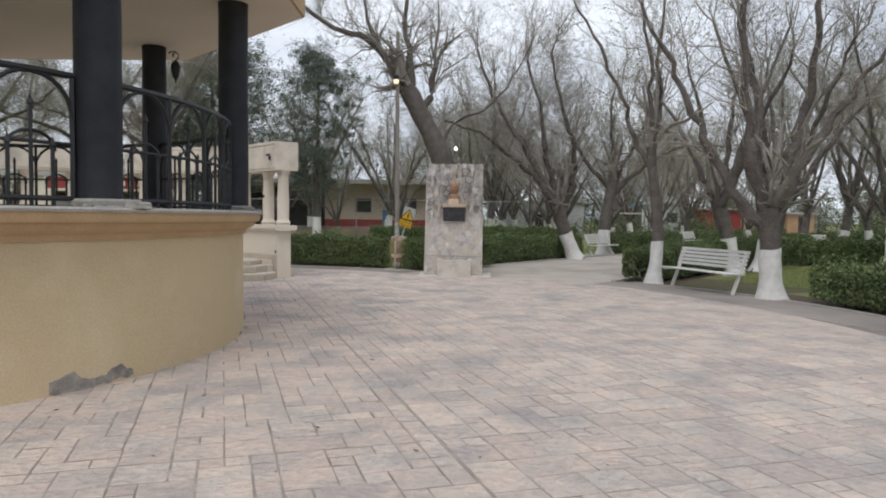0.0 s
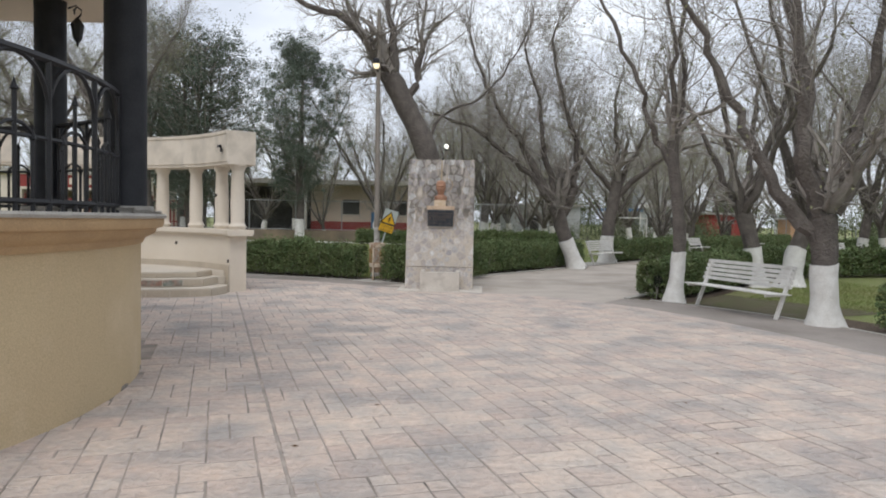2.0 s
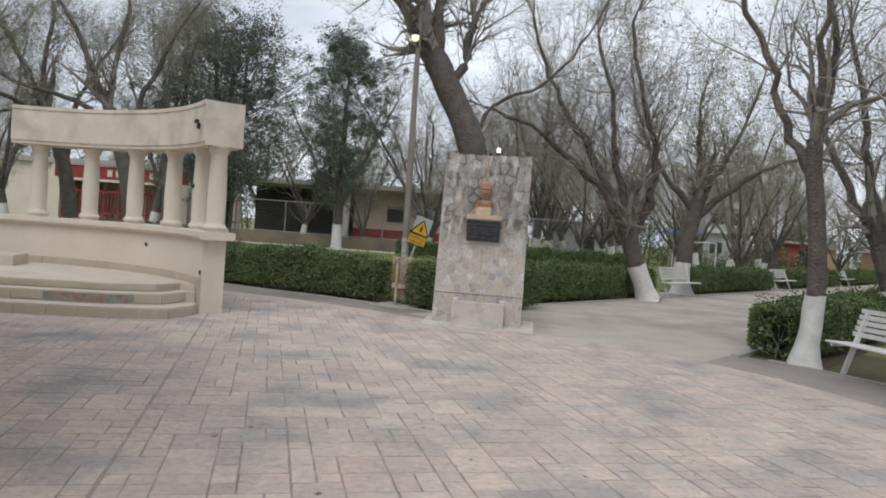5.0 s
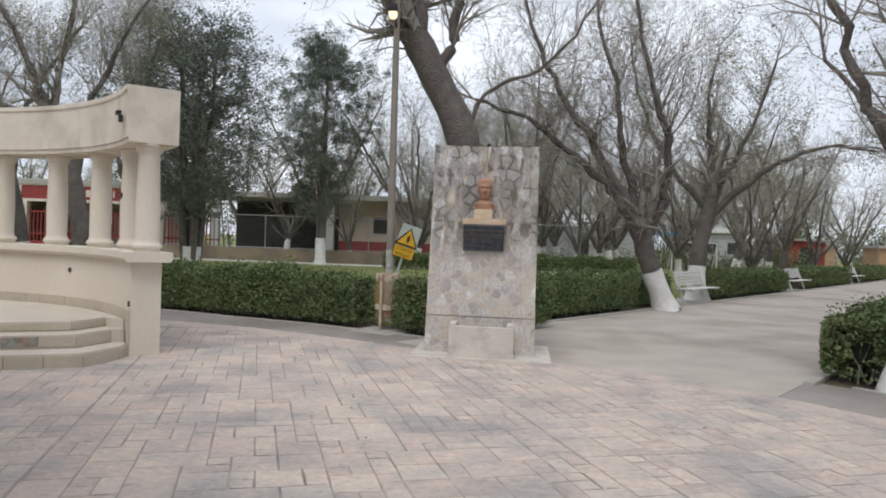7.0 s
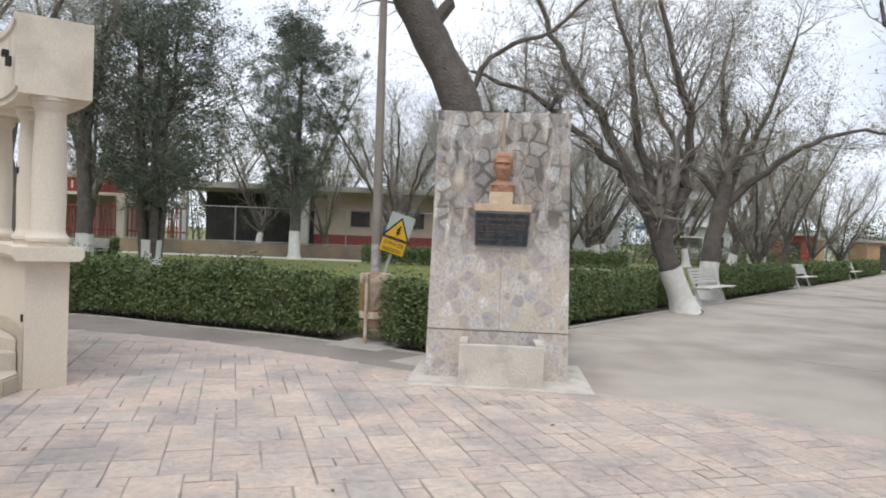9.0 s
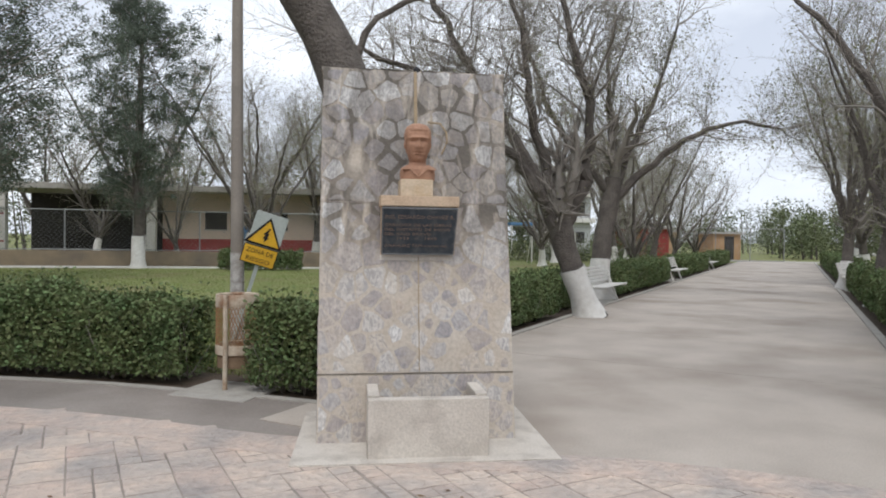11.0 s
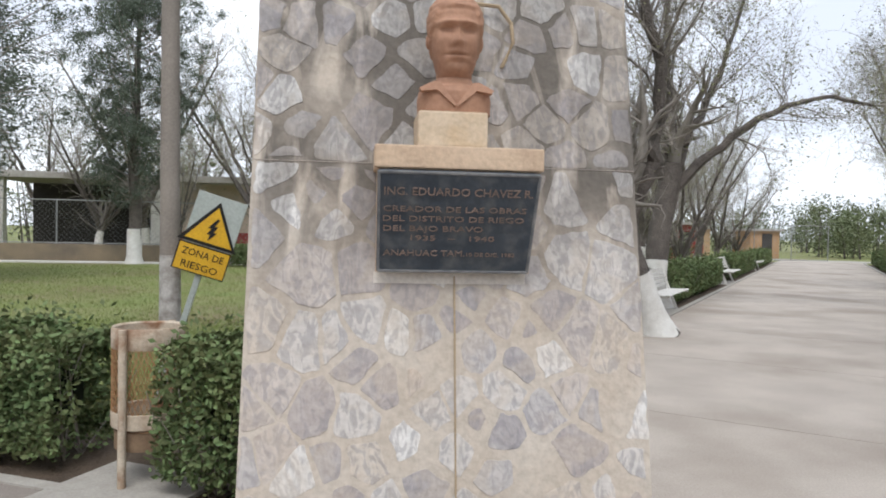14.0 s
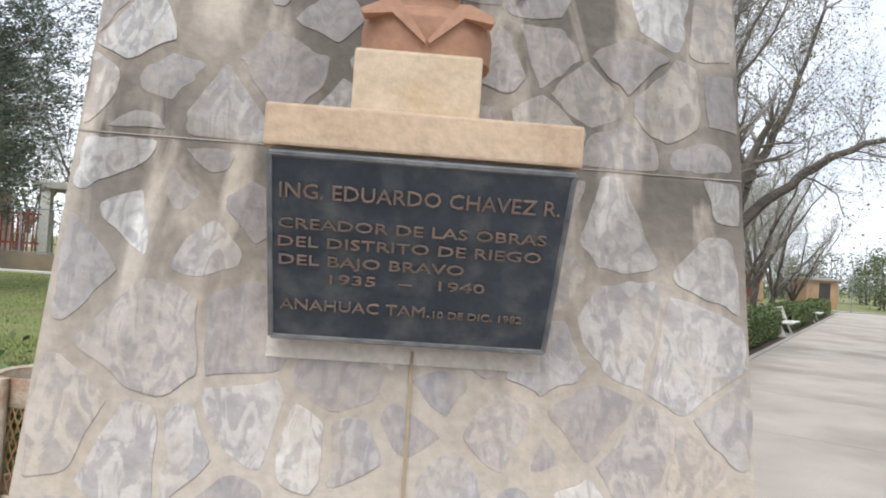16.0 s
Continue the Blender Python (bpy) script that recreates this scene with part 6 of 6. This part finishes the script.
# ---- school, fences and far buildings ----
def school():
    root = thing("school_building", Matrix.Translation((-32.8, 53.0, 0)), "low school front with red railings and red sign band", "building")
    part("back_wall", box(-14, 4.0, 0, 12, 4.3, 4.0), CREAM, root, "cream rear wall")
    part("roof", box(-14.4, -0.6, 4.35, 12.4, 4.6, 4.75, 0.03), KERB, root, "grey flat roof slab")
    band = part("sign_band", box(2.0, -0.5, 3.25, 12.0, -0.3, 4.45, 0.02), RED, root, "dark red sign band with cream border")
    for z0, z1 in ((3.22, 3.40), (4.30, 4.48)):
        part("border", box(1.9, -0.56, z0, 12.1, -0.44, z1), CREAM, band)
    for x in (1.9, 11.9):
        part("border", box(x, -0.56, 3.4, x + 0.2, -0.44, 4.3), CREAM, band)
    for i, w in enumerate((0.34, 0.3, 0.36, 0.3, 0.1, 0.34, 0.36)):
        part("letter_bar", box(6.0 + 0.62 * i, -0.56, 3.62, 6.0 + 0.62 * i + w, -0.50, 4.08), CREAM, band)
    for x in (2.0, 11.4):
        part("pillar", box(x, -0.6, 0, x + 0.55, -0.05, 3.25, 0.02), CREAM, root, "cream pillar")
    for i in range(50):
        part("rail_bar", box(2.6 + 0.26 * i, -0.35, 0.3, 2.6 + 0.26 * i + 0.07, -0.28, 2.6 if i % 4 else 2.9), RED, root, "")
    for i in range(8):
        part("inner_post", box(3.0 + 1.1 * i, 2.2, 0, 3.28 + 1.1 * i, 2.4, 3.2), CREAM, root, "")
    for z in (0.35, 1.0, 2.5):
        part("rail", box(2.5, -0.34, z, 15.7, -0.29, z + 0.1), RED, root)
    part("low_wall", box(2.0, -0.45, 0, 15.8, -0.15, 0.55), RED, root, "red low wall")
    part("wing_wall", box(-14, -0.3, 0, 2.0, 0.0, 4.35), CREAM, root, "cream wing wall")
    return root


school()


def long_building():
    root = thing("long_school_wing", Matrix.Translation((-8, 60, 0)), "long cream school wing with a red dado", "building")
    part("wall", box(-2.5, 0, 1.25, 9.5, 0.3, 4.3), PINKISH, root, "pinkish cream upper wall")
    part("dado", box(-2.5, -0.02, 0.0, 9.5, 0.3, 1.25), RED, root, "red painted dado")
    part("roof", box(-12.5, -1.6, 4.3, 10.2, 6, 4.7, 0.04), KERB, root, "flat grey roof slab")
    # rear wall coloured near-black, which paints in the porch's inner shade
    part("porch_back", box(-12, 4.0, 0, -2.5, 4.3, 4.3), DARK_WALL, root, "porch rear wall, near-black as painted porch shade")
    for x in (-12, -3.2):
        part("porch_column", box(x, -1.4, 0, x + 0.55, -0.9, 4.3, 0.02), WHITE, root, "white porch column")
    for x in (0.2, 4.2, 7.4):
        w = part("window", box(x, -0.03, 1.9, x + 1.4, 0.05, 3.1), DARK_WALL, root, "dark window")
        part("frame", box(x - 0.08, -0.05, 1.82, x + 1.48, -0.03, 1.9), KERB, w)
    part("door", box(2.6, -0.05, 0, 3.5, 0.04, 2.1), BLUE, root, "blue door")
    return root


long_building()


def fence(x0, x1, y, z0, high, label, step=3.0):
    root = thing("chain_link_fence", Matrix.Translation((x0, y, 0)), label, "fence")
    n = int((x1 - x0) / step)
    for i in range(n + 1):
        part("post", tube([(i * step, 0, z0), (i * step, 0, z0 + high)], [0.035, 0.035], 8), GALV, root)
    for z in (z0 + high, z0 + 0.05):
        part("rail", tube([(0, 0, z), (n * step, 0, z)], [0.025, 0.025], 6), GALV, root)
    segs = []
    for k in range(int((n * step + high) / 0.22)):
        x = k * 0.22
        for d in (-1, 1):
            xa, xb = (x, x - high) if d < 0 else (x - high, x)
            a, b = Vector((xa, 0, z0)), Vector((xb, 0, z0 + high))
            if min(xa, xb) < 0 or max(xa, xb) > n * step:
                continue
            segs.append((*a, *b, 0.004, 0.004))
    tagged(part("netting", segments_mesh("netting", segs, GALV), GALV, root, "thin wire netting"), kind="stuff")
    return root


wall = solid("low_wall", box(-24, 46.4, -0.05, 6, 46.65, 0.72, 0.02), OCHRE_WALL, "low weathered ochre cement wall along the school", "wall", kind="structure")
fence(-18, 6, 46.55, 0.72, 1.9, "galvanised chain-link fence on a low wall")
strip("white_kerb", (-24, 45.3), (8, 45.6), 0.5, -0.1, 0.03, WHITE, "white painted kerb across the lawn")
fence(8, 34, 66, 0.0, 2.6, "galvanised chain-link fence of a sports ground")
fence(27, 36, 60, 0.0, 2.6, "galvanised chain-link fence at the end of the path")


def shed(x, y, w, d, h, mat, label, roof_mat=None):
    root = thing("shed", Matrix.Translation((x, y, 0)), label, "shed")
    part("wall", box(0, 0, 0, w, d, h, 0.02), mat, root)
    part("roof", box(-0.25, -0.3, h, w + 0.25, d + 0.3, h + 0.18, 0.02), roof_mat or KERB, root)
    part("door", box(w * 0.4, -0.03, 0, w * 0.4 + 0.9, 0.02, 2.0), DARK_WALL, root)
    return root


shed(24.0, 62, 3.2, 3, 2.5, RED, "small dark red shed beyond the fence")
shed(33.0, 65, 2.6, 2.4, 2.2, BOOTH, "small orange booth beyond the fence")
shed(27.5, 67, 3.2, 3, 2.3, KIOSK_TRIM, "small brown shed beyond the fence")
shed(6.2, 71, 8.5, 5, 3.2, PALE_WALL, "white flat-roofed building beyond the lawn")
shed(1.5, 61, 1.8, 2.5, 2.4, BOOTH_RED, "small orange-red booth near the school")


def tower_house():
    root = thing("tower_house", Matrix.Translation((24, 82, 0)), "white two-storey house with stacked balconies", "building")
    part("wall", box(0, 0, 0, 5, 5, 9.5, 0.05), PALE_WALL, root)
    for z in (3.4, 6.2, 8.4):
        part("ledge", box(-0.3, -0.6, z, 5.3, 0, z + 0.5, 0.03), WHITE, root, "white balcony ledge")
    for z in (1.2, 4.4, 7.1):
        for x in (0.7, 3.0):
            part("window", box(x, -0.04, z, x + 1.3, 0.05, z + 1.2), DARK_WALL, root, "dark window")
    part("awning", box(-4.5, -1.5, 3.0, 0, 2.0, 3.3, 0.03), BLUE, root, "blue flat awning")
    for x in (-4.3, -0.3):
        part("awning_post", tube([(x, -1.3, 0), (x, -1.3, 3.0)], [0.08, 0.08], 8), WHITE, root)
    return root


tower_house()


def goal():
    root = thing("goal_frame", Matrix.Translation((13.5, 55, 0)), "white steel football goal on the sports ground", "goal")
    for x in (0, 3.0):
        part("post", tube([(x, 0, 0), (x, 0, 2.0)], [0.05, 0.05], 8), WHITE, root)
        part("stay", tube([(x, 0, 2.0), (x, 1.0, 0)], [0.03, 0.03], 8), WHITE, root)
    part("crossbar", tube([(0, 0, 2.0), (3.0, 0, 2.0)], [0.05, 0.05], 8), WHITE, root)
    return root


goal()


# far shrubs and evergreen masses
def thicket(x, y, w, d, h, seed, count, leaf=0.28):
    rng, nrng = random.Random(seed), np.random.default_rng(seed)
    root = tagged(new("thicket"), "far tangle of green shrubs and small trees", "shrubs", kind="stuff")
    root.matrix_basis = Matrix.Translation((x, y, 0))
    cs, segs = [], []
    for _ in range(int(w * d / 5)):
        bx, by = rng.uniform(0, w), rng.uniform(0, d)
        bh = h * rng.uniform(0.35, 1.0)
        segs.append((bx, by, 0, bx + rng.gauss(0, 0.3), by, bh * 0.8, 0.09, 0.03))
        for _ in range(14):
            z = bh * rng.uniform(0.15, 1.0)
            s = 1.4 * (1.1 - z / (bh * 1.2))
            cs.append((bx + rng.gauss(0, s), by + rng.gauss(0, s), z, rng.uniform(0.3, 0.6)))
    c = np.array(cs)
    k = nrng.integers(0, len(c), count)
    pos = c[k, :3] + nrng.normal(size=(count, 3)) * c[k, 3:4]
    pos[:, 2] = np.abs(pos[:, 2])
    part("foliage", leaf_mesh("foliage", pos, leaf, SHRUB, nrng, 0.45), SHRUB, root)
    part("stems", segments_mesh("stems", segs, BARK, 5), BARK, root)
    return root


thicket(44, 66, 30, 8, 5.5, 1, 36000)
thicket(28, 88, 40, 8, 7, 2, 34000)
thicket(52, 40, 10, 30, 5.5, 3, 30000)
thicket(36, 18, 8, 24, 5, 4, 14000)
thicket(-60, 66, 60, 8, 10, 5, 16000)
thicket(-6, 84, 34, 6, 8, 6, 22000)
thicket(2, 58, 18, 3, 1.6, 8, 9000, 0.14)
thicket(19, 57, 8, 3, 2.2, 7, 5000, 0.16)


# ---- grass blades ----
def blades(name, regions, seed, size):
    nrng = np.random.default_rng(seed)
    pos = []
    for x0, y0, x1, y1, n in regions:
        pos.append(np.stack([nrng.uniform(x0, x1, n), nrng.uniform(y0, y1, n)], axis=1))
    p = np.concatenate(pos)
    a, r = np.arctan2(p[:, 1] - KY, p[:, 0] - KX), np.hypot(p[:, 0] - KX, p[:, 1] - KY)
    edge = np.interp(np.degrees(a), [e[0] for e in WALK_EDGE], [e[1] for e in WALK_EDGE])
    rel = p - np.array([[KX, KY]])
    w = rel[:, 0] * ACROSS.x + rel[:, 1] * ACROSS.y
    p = p[(r > edge + np.where(p[:, 1] < 19, 2.4, 0.9)) & ((w < -3.1) | (w > 4.95))]
    n = len(p)
    t = nrng.uniform(0, 2 * math.pi, n)
    s = size * nrng.uniform(0.5, 1.4, n)
    lean = nrng.normal(0, 0.5, (n, 2)) * s[:, None]
    wide = np.stack([np.cos(t), np.sin(t)], axis=1) * (s * 0.14)[:, None]
    z = np.full(n, -0.04)
    v = np.stack([np.column_stack([p - wide, z]), np.column_stack([p + wide, z]), np.column_stack([p + lean, z + s])], axis=1).reshape(-1, 3)
    tagged(new(name, quads(name, v, np.arange(3 * n).reshape(n, 3), BLADE)), "short patchy green winter grass", "grass", kind="stuff")


blades("grass", [(-9, 19.5, 3, 27, 60000), (-14, 27, 4, 44, 60000), (5.5, 9, 12, 24, 50000), (2, 24, 12, 44, 25000), (-8, 19.5, 0, 22, 25000)], 5, 0.055)


# ---- stamped stones of the plaza, laid last ----
def stamped_floor():
    nrng = random.Random(21)
    u, v = Vector((0.961, 0.276, 0)).normalized(), Vector((-0.31, 0.951, 0)).normalized()
    origin = Vector((0.60, 14.06, 0))
    cell, half = 0.15, 102
    used = np.zeros((2 * half, 2 * half), bool)
    shapes = [(2, 2), (2, 2), (2, 2), (3, 2), (2, 3), (2, 1), (1, 2), (1, 1), (1, 1), (2, 2)]
    joined_v, joined_f = [], []
    own = 0
    edge_a, edge_r = [e[0] for e in PLAZA_EDGE], [e[1] for e in PLAZA_EDGE]
    shared = {}
    for j in range(2 * half):
        for i in range(2 * half):
            if used[i, j]:
                continue
            nrng.shuffle(shapes)
            for w, h in shapes + [(1, 1)]:
                # stones do not cross the construction joints
                if i + w > 2 * half or j + h > 2 * half or used[i:i + w, j:j + h].any():
                    continue
                if any(i < half + k < i + w for k in (-48, -24, 0, 24, 48)) or any(j < half + k < j + h for k in (-61, 0)):
                    continue
                break
            used[i:i + w, j:j + h] = True
            c = origin + u * cell * (i - half + w / 2) + v * cell * (j - half + h / 2)
            dx, dy = c.x - KX, c.y - KY
            r = math.hypot(dx, dy)
            lim = float(np.interp(math.degrees(math.atan2(dy, dx)), edge_a, edge_r))
            if r > lim - 0.06 or r < 3.98 or c.y < -6.5:
                continue
            gx = 0.003 if i - half not in (0, -24, -48, 24) else 0.016
            gy = 0.0035 if j - half not in (0, -61) else 0.010
            x0, x1, y0, y1 = -w * cell / 2 + gx, w * cell / 2 - 0.003, -h * cell / 2 + gy, h * cell / 2 - 0.0035
            lift = 0.004 + nrng.uniform(0, 0.002)
            pts = [(x0, y0), (x1, y0), (x1, y1), (x0, y1)]
            b = 0.006
            inner = [(x0 + b, y0 + b), (x1 - b, y0 + b), (x1 - b, y1 - b), (x0 + b, y1 - b)]
            faces = [(4, 5, 6, 7)] + [(k, (k + 1) % 4, 4 + (k + 1) % 4, 4 + k) for k in range(4)]
            near = own < 300 and -2.6 < c.x < 2.2 and 6.6 < c.y < 13.4
            if near:
                own += 1
                key = (w, h, gx, gy)
                if key not in shared:
                    co = [(x, y, -0.004) for x, y in pts] + [(x, y, 0.005) for x, y in inner]
                    shared[key] = mesh_of("stone", co, faces, STAMPED_ONE)
                ob = new("stone", shared[key])
                ob.parent = plaza
                ob.matrix_basis = Matrix(((u.x, v.x, 0, c.x), (u.y, v.y, 0, c.y), (0, 0, 1, 0), (0, 0, 0, 1)))
            else:
                base = len(joined_v)
                for (x, y), z in [(p, -0.004) for p in pts] + [(p, lift) for p in inner]:
                    x, y = x + nrng.gauss(0, 0.003), y + nrng.gauss(0, 0.004)
                    q = c + u * x + v * y
                    joined_v.append((q.x, q.y, z))
                joined_f += [tuple(base + k for k in f) for f in faces]
    # long construction joints, sunk between the stones
    for k, a, b in ((0, -9.3, 1.5), (-24, -9.3, 0.2), (24, -9.3, -4.5)):
        p, q = origin + u * cell * k + v * a, origin + u * cell * k + v * b
        ob = new("construction_joint", done(prism([tuple((p - u * 0.004).xy), tuple((p + u * 0.014).xy), tuple((q + u * 0.014).xy), tuple((q - u * 0.004).xy)], -0.01, 0.0022), "construction_joint", OLD_JOINT))
        ob.parent = plaza
    for k, a, b in ((0, -5.2, 3.3), (-61, -3.0, 4.6)):
        p, q = origin + v * cell * k + u * a, origin + v * cell * k + u * b
        ob = new("construction_joint", done(prism([tuple((p - v * 0.004).xy), tuple((q - v * 0.004).xy), tuple((q + v * 0.012).xy), tuple((p + v * 0.012).xy)], -0.01, 0.0026), "construction_joint", OLD_JOINT))
        ob.parent = plaza
    rest = new("stones", mesh_of("stones", joined_v, joined_f, STAMPED))
    rest.parent = plaza
    rest["kind"] = "stuff"


stamped_floor()


def litter():
    """Dry leaves blown over the plaza."""
    nrng = np.random.default_rng(9)
    pos = []
    while len(pos) < 90:
        x, y = nrng.uniform(-3, 5), nrng.uniform(2, 17)
        if math.hypot(x - KX, y - KY) < plaza_r(45) and not (abs(x - 0.25) < 1.0 and y > 16.7):
            pos.append((x, y, 0.012))
    n = len(pos)
    c = np.array(pos)
    t = nrng.uniform(0, 6.283, n)
    k = nrng.uniform(0.012, 0.032, n)[:, None]
    u = np.stack([np.cos(t), np.sin(t), nrng.uniform(-0.1, 0.2, n)], axis=1) * k
    w = np.stack([-np.sin(t), np.cos(t), nrng.uniform(-0.3, 0.3, n)], axis=1) * k * 0.4
    v = np.stack([c - u, c + w, c + u, c - w], axis=1).reshape(-1, 3)
    tagged(new("dry_leaves", quads("dry_leaves", v, np.arange(4 * n).reshape(n, 4), DRY_LEAF)), "scattered small brown dry leaves on the plaza", "leaves", kind="stuff")


litter()
